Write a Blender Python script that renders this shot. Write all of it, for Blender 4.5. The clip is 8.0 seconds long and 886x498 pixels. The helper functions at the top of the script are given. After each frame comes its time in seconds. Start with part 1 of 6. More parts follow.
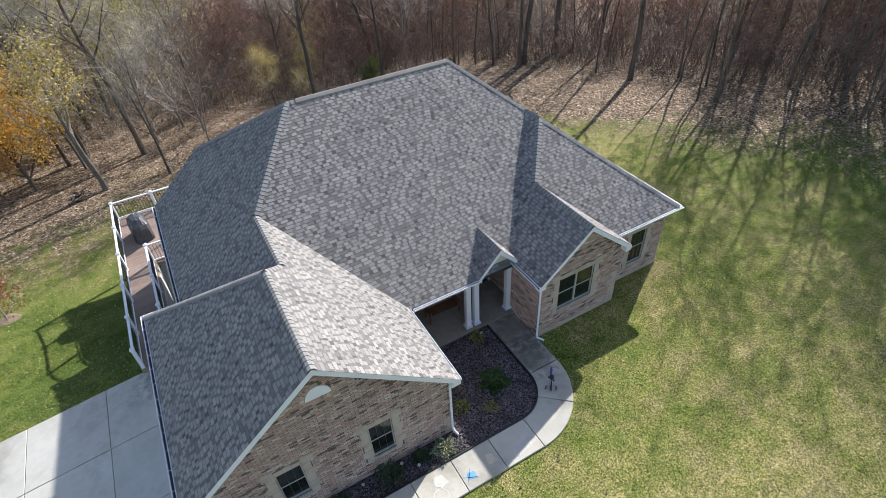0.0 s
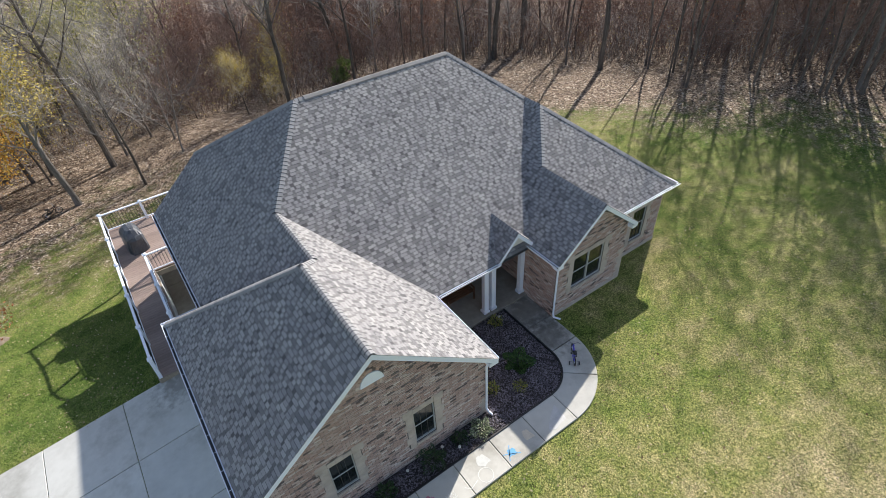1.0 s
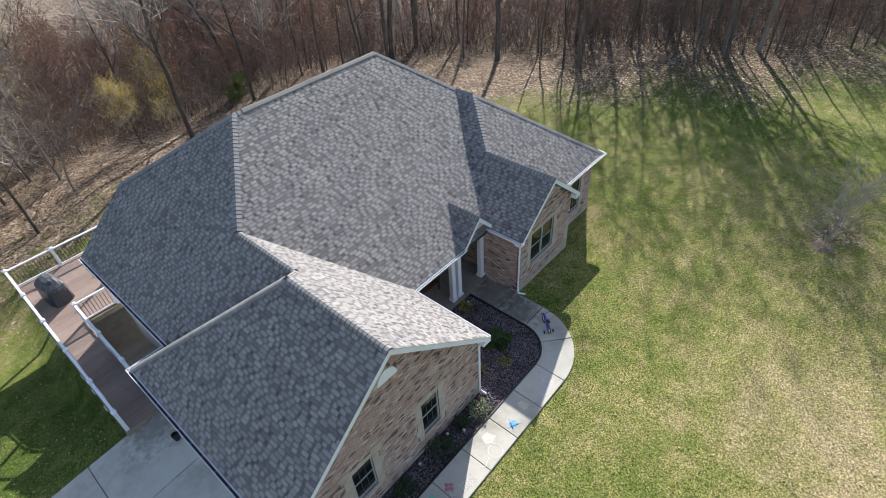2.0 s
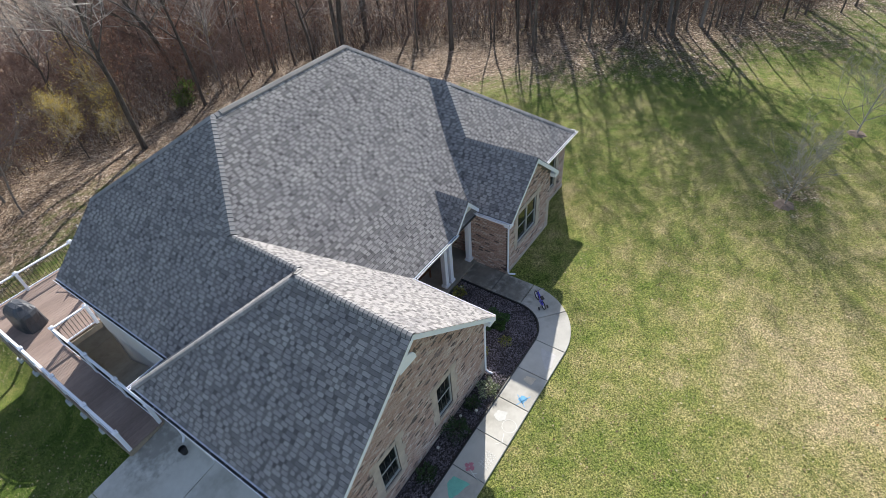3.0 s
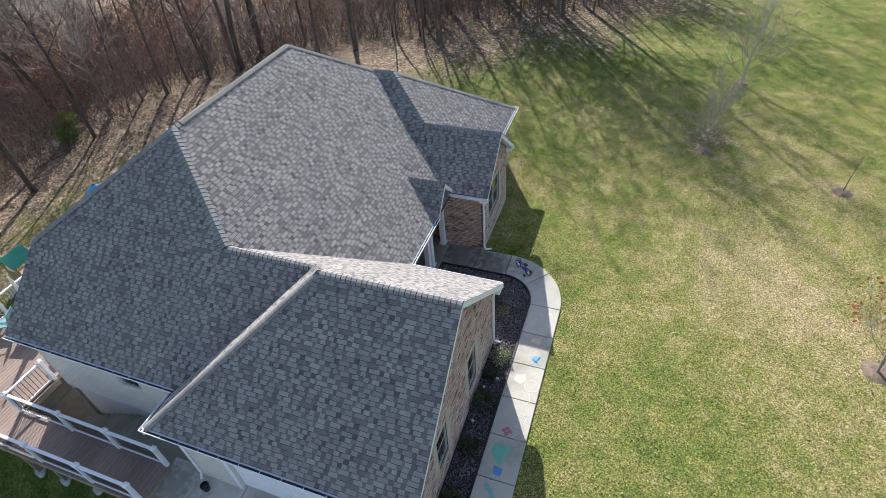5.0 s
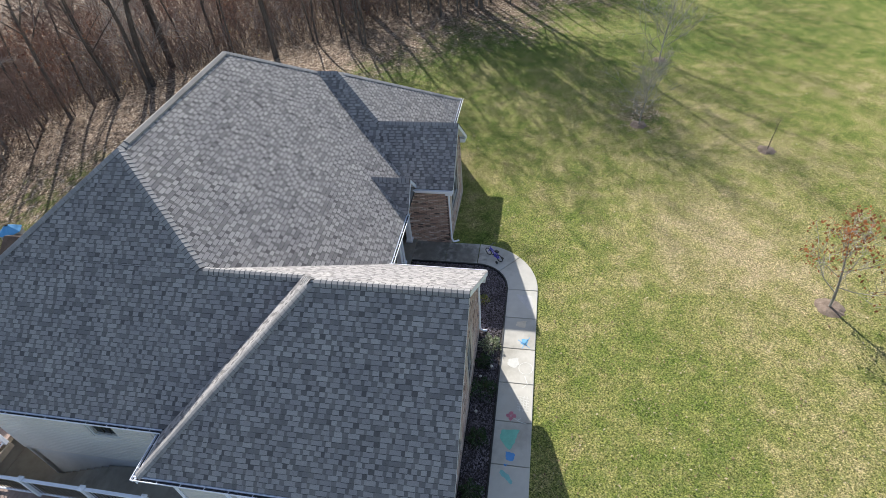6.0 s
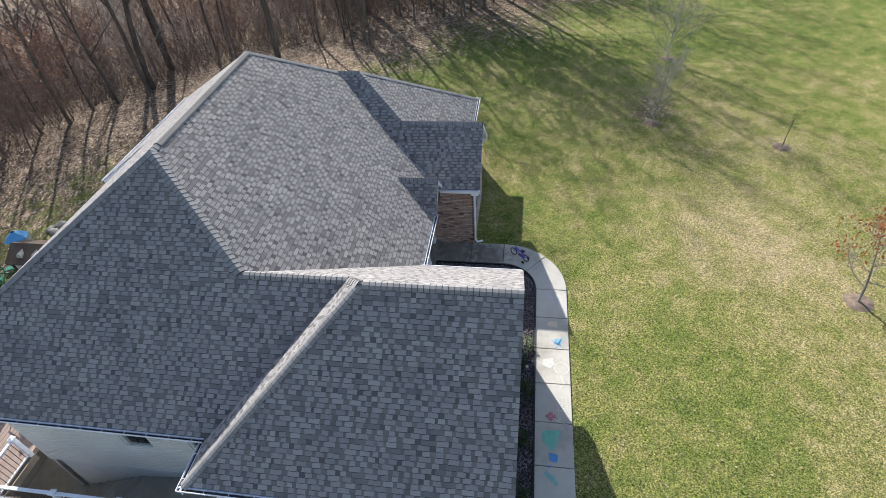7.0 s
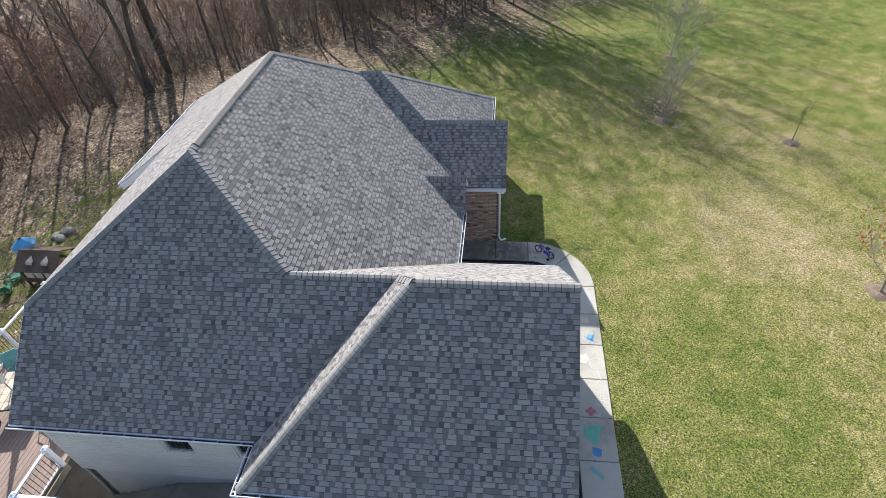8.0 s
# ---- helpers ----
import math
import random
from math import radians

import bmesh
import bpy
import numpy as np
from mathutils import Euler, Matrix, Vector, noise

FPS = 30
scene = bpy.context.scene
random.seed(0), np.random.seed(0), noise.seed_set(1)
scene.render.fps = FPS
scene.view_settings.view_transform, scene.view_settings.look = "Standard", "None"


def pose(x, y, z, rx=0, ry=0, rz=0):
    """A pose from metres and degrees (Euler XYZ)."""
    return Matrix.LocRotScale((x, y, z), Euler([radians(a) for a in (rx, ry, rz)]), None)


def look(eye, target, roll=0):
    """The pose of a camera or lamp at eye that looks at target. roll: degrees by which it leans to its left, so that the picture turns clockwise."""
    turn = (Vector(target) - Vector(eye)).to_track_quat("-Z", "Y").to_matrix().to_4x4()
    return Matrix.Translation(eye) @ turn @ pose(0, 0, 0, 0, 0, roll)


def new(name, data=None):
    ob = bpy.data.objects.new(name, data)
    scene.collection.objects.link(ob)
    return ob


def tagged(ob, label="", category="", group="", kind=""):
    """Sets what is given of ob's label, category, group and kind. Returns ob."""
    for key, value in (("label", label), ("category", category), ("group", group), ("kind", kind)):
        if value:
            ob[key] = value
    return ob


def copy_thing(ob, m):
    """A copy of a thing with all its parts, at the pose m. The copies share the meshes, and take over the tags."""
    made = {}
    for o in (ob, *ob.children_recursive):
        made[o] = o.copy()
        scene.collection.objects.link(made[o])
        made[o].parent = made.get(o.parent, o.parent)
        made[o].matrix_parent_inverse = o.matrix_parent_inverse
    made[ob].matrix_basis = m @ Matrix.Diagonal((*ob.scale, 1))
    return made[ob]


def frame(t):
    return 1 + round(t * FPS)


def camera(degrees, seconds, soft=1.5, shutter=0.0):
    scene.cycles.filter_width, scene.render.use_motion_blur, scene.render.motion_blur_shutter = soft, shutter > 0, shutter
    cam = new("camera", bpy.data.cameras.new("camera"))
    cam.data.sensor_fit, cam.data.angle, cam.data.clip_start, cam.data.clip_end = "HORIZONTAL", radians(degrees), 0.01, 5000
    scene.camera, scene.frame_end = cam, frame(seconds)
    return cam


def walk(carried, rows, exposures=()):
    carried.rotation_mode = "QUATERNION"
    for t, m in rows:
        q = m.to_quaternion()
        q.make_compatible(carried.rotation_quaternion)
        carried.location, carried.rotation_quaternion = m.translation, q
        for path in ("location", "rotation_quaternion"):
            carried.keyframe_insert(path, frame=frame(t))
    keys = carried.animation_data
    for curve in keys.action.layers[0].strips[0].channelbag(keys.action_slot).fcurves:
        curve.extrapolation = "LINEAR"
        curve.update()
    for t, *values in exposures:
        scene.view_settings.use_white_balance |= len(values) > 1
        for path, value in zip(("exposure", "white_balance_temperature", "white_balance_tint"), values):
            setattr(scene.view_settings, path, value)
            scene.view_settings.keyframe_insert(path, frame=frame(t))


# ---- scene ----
cam = camera(79.1, 8.0, soft=0.75)
PATH = [
    (0, (0.315, 0.056, 15.623), (1.014, 1.415, 14.333), -3.8),
    (0.5, (-0.783, 0.375, 15.557), (-0.075, 1.732, 14.27), -3.2),
    (1, (-1.719, 0.667, 15.574), (-0.893, 1.95, 14.281), -3.9),
    (1.5, (-2.761, 1.128, 15.629), (-1.768, 2.273, 14.324), -4.6),
    (1.7, (-3.193, 1.422, 15.569), (-2.153, 2.53, 14.269), -4.2),
    (2.8, (-4.572, 2.444, 15.587), (-3.393, 3.366, 14.261), -5.3),
    (3, (-4.778, 2.655, 15.569), (-3.59, 3.566, 14.242), -5.1),
    (3.5, (-5.314, 3.138, 15.487), (-4.074, 3.978, 14.161), -4.9),
    (4, (-5.884, 3.716, 15.457), (-4.617, 4.514, 14.131), -4.7),
    (4.5, (-6.48, 4.443, 15.369), (-5.199, 5.222, 14.046), -4.3),
    (5, (-6.891, 5.185, 15.306), (-5.522, 5.768, 13.97), -5.1),
    (5.2, (-6.997, 5.487, 15.277), (-5.603, 5.996, 13.937), -5.4),
    (6.3, (-7.354, 7.284, 15.101), (-5.913, 7.582, 13.747), -5.2),
    (6.5, (-7.341, 7.57, 15.1), (-5.899, 7.861, 13.745), -5.2),
    (7, (-7.416, 8.313, 15.061), (-5.968, 8.595, 13.711), -4.9),
    (7.5, (-7.538, 9.094, 15.054), (-6.082, 9.33, 13.704), -4.7),
    (8, (-7.686, 9.912, 15.031), (-6.225, 10.138, 13.685), -4.4),
]
walk(cam, [(t, look(eye, target, roll)) for t, eye, target, roll in PATH])

# ---- light ----
world = bpy.data.worlds.new("sky")
scene.world = world
world.use_nodes = True
wn = world.node_tree
sky = wn.nodes.new("ShaderNodeTexSky")
sky.sky_type = "NISHITA"
sky.sun_disc = False
sky.sun_elevation = radians(32.8)
sky.sun_rotation = radians(60.3)
haze = wn.nodes.new("ShaderNodeHueSaturation")
haze.inputs["Saturation"].default_value = 0.90
wn.links.new(sky.outputs[0], haze.inputs["Color"])
wn.links.new(haze.outputs[0], wn.nodes["Background"].inputs[0])
wn.nodes["Background"].inputs[1].default_value = 0.116
sun = new("sun", bpy.data.lights.new("sun", "SUN"))
sun.data.energy = 5.0
sun.data.angle = radians(0.55)
sun.data.color = (1.0, 0.958, 0.89)
sun.matrix_world = look((40.0, 23.0, 30.0), (40.0 - 1.35, 23.0 - 0.77, 29.0))
scene.view_settings.exposure = 0.66


# ---- materials ----
def nodes_of(name):
    m = bpy.data.materials.new(name)
    m.use_nodes = True
    t = m.node_tree
    return m, t, t.nodes["Principled BSDF"]


def ramp(t, fac, stops, mode="LINEAR"):
    r = t.nodes.new("ShaderNodeValToRGB")
    r.color_ramp.interpolation = mode
    while len(r.color_ramp.elements) < len(stops):
        r.color_ramp.elements.new(0.5)
    for e, (p, c) in zip(r.color_ramp.elements, stops):
        e.position, e.color = p, (*c, 1.0)
    t.links.new(fac, r.inputs[0])
    return r.outputs[0]


def noise_out(t, scale, detail=4.0, rough=0.6, coords=None, stretch=None):
    n = t.nodes.new("ShaderNodeTexNoise")
    n.inputs["Scale"].default_value, n.inputs["Detail"].default_value = scale, detail
    n.inputs["Roughness"].default_value = rough
    if coords is None:
        coords = t.nodes.new("ShaderNodeNewGeometry").outputs["Position"]
    if stretch:
        mp = t.nodes.new("ShaderNodeMapping")
        mp.inputs["Scale"].default_value = stretch
        t.links.new(coords, mp.inputs[0])
        coords = mp.outputs[0]
    t.links.new(coords, n.inputs["Vector"])
    return n.outputs[0]


def mixed(t, a, b, fac, mode="MIX"):
    n = t.nodes.new("ShaderNodeMix")
    n.data_type, n.blend_type = "RGBA", mode
    for sock, v in ((n.inputs[0], fac), (n.inputs[6], a), (n.inputs[7], b)):
        if hasattr(v, "is_output"):
            t.links.new(v, sock)
        else:
            sock.default_value = v if isinstance(v, float) else (*v, 1.0)
    return n.outputs[2]


def calc(t, op, a, b=0.0):
    n = t.nodes.new("ShaderNodeMath")
    n.operation = op
    for sock, v in ((n.inputs[0], a), (n.inputs[1], b)):
        if hasattr(v, "is_output"):
            t.links.new(v, sock)
        else:
            sock.default_value = v
    return n.outputs[0]


def bumped(t, p, height, strength, distance=0.02):
    b = t.nodes.new("ShaderNodeBump")
    b.inputs["Strength"].default_value, b.inputs["Distance"].default_value = strength, distance
    t.links.new(height, b.inputs["Height"])
    t.links.new(b.outputs[0], p.inputs["Normal"])


def surface(name, c1, c2, big=1.0, fine=30.0, rough=0.8, bump=0.3, depth=0.01, metal=0.0, vary=0.0, per="", stretch=None, local=False):
    """A two-scale surface: large soft patches and a fine grain, with an even spread of brightness from piece to piece."""
    m, t, p = nodes_of(name)
    co = t.nodes.new("ShaderNodeTexCoord").outputs["Object"] if local else None
    a, b = noise_out(t, big, 3.0, 0.55, co, stretch), noise_out(t, fine, 3.0, 0.65, co, stretch)
    mixf = calc(t, "ADD", calc(t, "MULTIPLY", a, 0.55), calc(t, "MULTIPLY", b, 0.45))
    col = ramp(t, mixf, [(0.36, c1), (0.64, c2)])
    if per:
        src = t.nodes.new("ShaderNodeObjectInfo").outputs["Random"] if per == "object" else t.nodes.new("ShaderNodeNewGeometry").outputs["Random Per Island"]
        k = ramp(t, src, [(0.0, (1 - vary,) * 3), (1.0, (1.0 + vary,) * 3)])
        col = mixed(t, col, k, 1.0, "MULTIPLY")
    t.links.new(col, p.inputs["Base Color"])
    p.inputs["Roughness"].default_value, p.inputs["Metallic"].default_value = rough, metal
    if bump:
        bumped(t, p, b, bump, depth)
    return m


def shingle_surface(name, per, k=1.0):
    m, t, p = nodes_of(name)
    src = t.nodes.new("ShaderNodeObjectInfo").outputs["Random"] if per == "object" else t.nodes.new("ShaderNodeNewGeometry").outputs["Random Per Island"]
    stops = [(0.0, (0.190, 0.184, 0.189)), (0.10, (0.258, 0.249, 0.253)), (0.32, (0.292, 0.281, 0.283)), (0.64, (0.318, 0.307, 0.306)), (0.90, (0.350, 0.338, 0.334))]
    tone = ramp(t, src, [(q, (col[0] * k, col[1] * k, col[2] * k)) for q, col in stops], "CONSTANT")
    grain = noise_out(t, 170.0, 2.0, 0.7)
    patch = noise_out(t, 1.1, 4.0, 0.6)
    col = mixed(t, tone, ramp(t, grain, [(0.25, (0.55, 0.55, 0.57)), (0.75, (1.45, 1.44, 1.41))]), 1.0, "MULTIPLY")
    col = mixed(t, col, ramp(t, patch, [(0.3, (0.90, 0.90, 0.92)), (0.7, (1.10, 1.095, 1.08))]), 1.0, "MULTIPLY")
    t.links.new(col, p.inputs["Base Color"])
    p.inputs["Roughness"].default_value = 0.9
    p.inputs["Specular IOR Level"].default_value = 0.35
    bumped(t, p, grain, 0.5, 0.004)
    return m


def brick_surface(name, per):
    m, t, p = nodes_of(name)
    src = t.nodes.new("ShaderNodeObjectInfo").outputs["Random"] if per == "object" else t.nodes.new("ShaderNodeNewGeometry").outputs["Random Per Island"]
    tone = ramp(t, src, [(0.0, (0.14, 0.108, 0.10)), (0.08, (0.49, 0.335, 0.278)), (0.32, (0.565, 0.422, 0.360)),
                         (0.58, (0.61, 0.49, 0.43)), (0.72, (0.50, 0.340, 0.280)), (0.90, (0.70, 0.60, 0.54)), (0.96, (0.27, 0.205, 0.188))], "CONSTANT")
    grain = noise_out(t, 60.0, 4.0, 0.7)
    smear = noise_out(t, 7.0, 4.0, 0.65)
    col = mixed(t, tone, ramp(t, grain, [(0.25, (0.6, 0.6, 0.6)), (0.75, (1.35, 1.35, 1.35))]), 1.0, "MULTIPLY")
    col = mixed(t, col, (0.65, 0.57, 0.515), ramp(t, smear, [(0.52, (0.0, 0.0, 0.0)), (0.72, (0.34, 0.34, 0.34))]))
    t.links.new(col, p.inputs["Base Color"])
    p.inputs["Roughness"].default_value = 0.9
    bumped(t, p, grain, 0.6, 0.006)
    return m


def lawn_surface():
    """Autumn lawn that gives way to leaf litter; the mesh's own 'litter' value says where."""
    m, t, p = nodes_of("lawn")
    at = t.nodes.new("ShaderNodeAttribute")
    at.attribute_name = "litter"
    big, mid = noise_out(t, 0.16, 5.0, 0.62), noise_out(t, 1.1, 5.0, 0.65)
    blades = noise_out(t, 20.0, 5.0, 0.78)
    fine = noise_out(t, 38.0, 3.0, 0.8, stretch=(1.0, 0.45, 1.0))
    tone = calc(t, "ADD", calc(t, "MULTIPLY", big, 0.30), calc(t, "ADD", calc(t, "MULTIPLY", mid, 0.42), calc(t, "MULTIPLY", blades, 0.28)))
    dry_shade = t.nodes.new("ShaderNodeAttribute")
    dry_shade.attribute_name = "dry_shade"
    tone = calc(t, "ADD", tone, dry_shade.outputs["Fac"])
    grass = ramp(t, tone, [(0.37, (0.064, 0.104, 0.018)), (0.44, (0.118, 0.155, 0.034)), (0.505, (0.184, 0.196, 0.060)), (0.565, (0.258, 0.236, 0.100)), (0.67, (0.365, 0.300, 0.178))])
    grain = calc(t, "ADD", calc(t, "MULTIPLY", blades, 0.5), calc(t, "MULTIPLY", fine, 0.5))
    grass = mixed(t, grass, ramp(t, grain, [(0.41, (0.17, 0.20, 0.16)), (0.5, (0.91, 0.91, 0.90)), (0.595, (2.3, 2.2, 2.12))]), 1.0, "MULTIPLY")
    leaf = t.nodes.new("ShaderNodeTexVoronoi")
    leaf.inputs["Scale"].default_value = 11.0
    t.links.new(t.nodes.new("ShaderNodeNewGeometry").outputs["Position"], leaf.inputs["Vector"])
    sep = t.nodes.new("ShaderNodeSeparateColor")
    t.links.new(leaf.outputs["Color"], sep.inputs[0])
    brown = ramp(t, sep.outputs[0], [(0.0, (0.060, 0.042, 0.031)), (0.27, (0.160, 0.115, 0.085)), (0.54, (0.275, 0.205, 0.150)), (0.77, (0.39, 0.305, 0.232)), (0.92, (0.63, 0.545, 0.45))], "CONSTANT")
    brown = mixed(t, brown, ramp(t, mid, [(0.3, (0.65, 0.62, 0.6)), (0.7, (1.25, 1.25, 1.25))]), 1.0, "MULTIPLY")
    edge = calc(t, "ADD", at.outputs["Fac"], calc(t, "MULTIPLY", calc(t, "SUBTRACT", mid, 0.5), 1.5))
    edge = calc(t, "ADD", edge, calc(t, "MULTIPLY", calc(t, "SUBTRACT", blades, 0.5), 2.0))
    mask = ramp(t, edge, [(0.24, (0.0, 0.0, 0.0)), (0.72, (1.0, 1.0, 1.0))])
    t.links.new(mixed(t, grass, brown, mask), p.inputs["Base Color"])
    p.inputs["Roughness"].default_value = 0.95
    p.inputs["Specular IOR Level"].default_value = 0.15
    bumped(t, p, calc(t, "ADD", blades, calc(t, "MULTIPLY", fine, 0.4)), 0.7, 0.04)
    return m


def concrete_surface(name, c1, c2, damp_shade=()):
    m, t, p = nodes_of(name)
    a, b, c = noise_out(t, 0.55, 5.0, 0.6), noise_out(t, 4.0, 4.0, 0.6), noise_out(t, 120.0, 2.0, 0.7)
    f = calc(t, "ADD", calc(t, "MULTIPLY", a, 0.6), calc(t, "ADD", calc(t, "MULTIPLY", b, 0.3), calc(t, "MULTIPLY", c, 0.1)))
    col = ramp(t, f, [(0.36, c1), (0.62, c2)])
    stain = noise_out(t, 0.42, 6.0, 0.68)
    col = mixed(t, col, ramp(t, stain, [(0.50, (1.0, 1.0, 1.0)), (0.66, (0.70, 0.69, 0.67))]), 1.0, "MULTIPLY")
    # round dark spots, damp on the drive and partly painted shade on the walk
    for x, y, reach in damp_shade:
        far = t.nodes.new("ShaderNodeVectorMath")
        far.operation = "DISTANCE"
        t.links.new(t.nodes.new("ShaderNodeNewGeometry").outputs["Position"], far.inputs[0])
        far.inputs[1].default_value = (x, y, 0.0)
        wet_shade = calc(t, "ADD", calc(t, "DIVIDE", far.outputs["Value"], reach), calc(t, "MULTIPLY", calc(t, "SUBTRACT", b, 0.5), 1.6))
        col = mixed(t, col, ramp(t, wet_shade, [(0.35, (0.52, 0.51, 0.50)), (1.0, (1.0, 1.0, 1.0))]), 1.0, "MULTIPLY")
    r = t.nodes.new("ShaderNodeObjectInfo").outputs["Random"]
    col = mixed(t, col, ramp(t, r, [(0.0, (0.92, 0.92, 0.92)), (1.0, (1.06, 1.06, 1.05))]), 1.0, "MULTIPLY")
    t.links.new(col, p.inputs["Base Color"])
    p.inputs["Roughness"].default_value = 0.85
    bumped(t, p, c, 0.25, 0.004)
    return m


def glass_surface():
    m, t, p = nodes_of("window_glass")
    p.inputs["Base Color"].default_value = (0.012, 0.016, 0.016, 1.0)
    p.inputs["Roughness"].default_value = 0.06
    p.inputs["IOR"].default_value = 1.5
    return m


def bark_surface(name, c1, c2):
    return surface(name, c1, c2, 3.0, 14.0, 0.95, 0.9, 0.05, stretch=(1.0, 1.0, 0.25), vary=0.25, per="object")


SHINGLE, SHINGLE_PART = shingle_surface("asphalt_shingle", "island"), shingle_surface("asphalt_shingle_piece", "object")
# the lower layer of the laminate, a darker blend of granules
SHINGLE_LOW, SHINGLE_LOW_PART = shingle_surface("dark_blend_shingle", "island", 0.60), shingle_surface("dark_blend_shingle_piece", "object", 0.60)
# dark granule band that also paints the shadow line under each butt edge
SHADE_BAND = surface("granule_and_shade_band", (0.045, 0.045, 0.050), (0.072, 0.072, 0.077), 3.0, 150.0, 0.95, 0.3, 0.003)
UNDERLAY = surface("roof_felt", (0.03, 0.03, 0.035), (0.05, 0.05, 0.055), rough=0.95)
RIDGE = surface("ridge_cap_shingle", (0.22, 0.216, 0.220), (0.32, 0.313, 0.313), 2.0, 150.0, 0.9, 0.4, 0.004, vary=0.1, per="object")
RIDGE_VENT = surface("ridge_vent", (0.24, 0.222, 0.21), (0.33, 0.31, 0.295), 1.5, 120.0, 0.9, 0.4, 0.004)
BRICK, BRICK_PART = brick_surface("tumbled_brick", "island"), brick_surface("tumbled_brick_piece", "object")
# near-black streaks paint the shadow lines of the deep bed joints
MORTAR = surface("mortar", (0.010, 0.009, 0.009), (0.22, 0.195, 0.18), 2.2, 6.0, 0.95, 0.7, 0.01, stretch=(1.0, 1.0, 8.0))
STONE = surface("limestone", (0.40, 0.335, 0.295), (0.54, 0.465, 0.415), 3.0, 40.0, 0.9, 0.5, 0.008, vary=0.05, per="object")
SASH = surface("grey_window_frame", (0.40, 0.40, 0.39), (0.50, 0.50, 0.49), 2.0, 50.0, 0.5, 0.05, 0.002)
WHITE = surface("white_trim", (0.79, 0.83, 0.93), (0.86, 0.89, 0.97), 1.3, 60.0, 0.45, 0.08, 0.002)
SIDING = surface("vinyl_siding", (0.60, 0.585, 0.56), (0.69, 0.675, 0.65), 0.8, 40.0, 0.55, 0.1, 0.002)
FOUNDATION = surface("foundation_concrete", (0.50, 0.52, 0.545), (0.66, 0.68, 0.70), 0.9, 40.0, 0.85, 0.3, 0.006)
GLASS = glass_surface()
DARK = surface("dark_interior", (0.012, 0.011, 0.010), (0.022, 0.020, 0.018), rough=0.9)
# walk darkened towards the porch: stains plus shade painted in
CONCRETE = concrete_surface("walk_concrete", (0.47, 0.45, 0.41), (0.56, 0.54, 0.495), [(8.6, 10.9, 1.5), (8.5, 9.6, 1.1)])
DRIVE = concrete_surface("drive_concrete", (0.47, 0.46, 0.43), (0.58, 0.57, 0.54), [(-3.3, 16.2, 1.2)])
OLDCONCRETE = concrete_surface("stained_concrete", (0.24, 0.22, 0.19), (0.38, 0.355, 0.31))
LAWN = lawn_surface()
BARK = bark_surface("bark", (0.055, 0.045, 0.038), (0.175, 0.147, 0.125))
BARKPALE = bark_surface("pale_bark", (0.15, 0.13, 0.115), (0.30, 0.27, 0.245))
TWIG = surface("twigs", (0.21, 0.19, 0.176), (0.47, 0.435, 0.405), 0.4, 3.0, 0.95, 0.0, vary=0.35, per="object")
TWIGRED = surface("red_brown_twigs", (0.12, 0.078, 0.066), (0.27, 0.185, 0.155), 0.4, 3.0, 0.95, 0.0, vary=0.3, per="object")
DECK = surface("composite_decking", (0.21, 0.152, 0.130), (0.325, 0.248, 0.214), 1.0, 25.0, 0.75, 0.2, 0.003, vary=0.09, per="object", stretch=(0.2, 1.0, 1.0))
DECKWOOD = surface("weathered_timber", (0.24, 0.20, 0.155), (0.40, 0.34, 0.27), 1.5, 18.0, 0.9, 0.4, 0.006, stretch=(1, 1, 0.2))
BLACK = surface("black_metal", (0.012, 0.012, 0.013), (0.025, 0.025, 0.027), rough=0.45, bump=0.0)


# ---- mesh helpers ----
BRONZE = surface("bronze_bars", (0.06, 0.055, 0.05), (0.09, 0.085, 0.08), rough=0.5, bump=0.0)


def mesh(name, verts, faces, material):
    me = bpy.data.meshes.new(name)
    me.from_pydata([tuple(v) for v in verts], [], faces)
    me.materials.append(material)
    me.update()
    return me


def child(name, me, parent, label=""):
    ob = new(name, me)
    ob.parent = parent
    if label:
        tagged(ob, label)
    return ob


def part(name, bm, material, parent, label=""):
    me = bpy.data.meshes.new(name)
    bmesh.ops.recalc_face_normals(bm, faces=bm.faces)
    bm.to_mesh(me)
    bm.free()
    me.materials.append(material)
    return child(name, me, parent, label)


def thing(name, bm, material, label, category, group="", kind=""):
    ob = part(name, bm, material, None)
    return tagged(ob, label, category, group, kind)


def empty(name, label, category, place=(0, 0, 0), group="", kind=""):
    ob = new(name)
    ob.location = place
    return tagged(ob, label, category, group, kind)


def box(bm, lo, hi, bevel=0.0, m=None):
    c, s = [(a + b) / 2 for a, b in zip(lo, hi)], [b - a for a, b in zip(lo, hi)]
    mat = Matrix.Translation(c) @ Matrix.Diagonal((*s, 1))
    made = bmesh.ops.create_cube(bm, size=1, matrix=(m @ mat) if m else mat)["verts"]
    if bevel:
        edges = {e for v in made for e in v.link_edges}
        bmesh.ops.bevel(bm, geom=list(edges), offset=bevel, segments=1, affect="EDGES", profile=0.5)
    return bm


def boxes(*pairs, bevel=0.0):
    bm = bmesh.new()
    for lo, hi in pairs:
        box(bm, lo, hi, bevel)
    return bm


def tube(bm, a, b, r1, r2=None, sides=8, cap=True):
    a, b = Vector(a), Vector(b)
    q = (b - a).to_track_quat("Z", "Y").to_matrix().to_4x4()
    bmesh.ops.create_cone(bm, cap_ends=cap, segments=sides, radius1=r1, radius2=r1 if r2 is None else r2, depth=(b - a).length,
                          matrix=Matrix.Translation((a + b) / 2) @ q)
    return bm


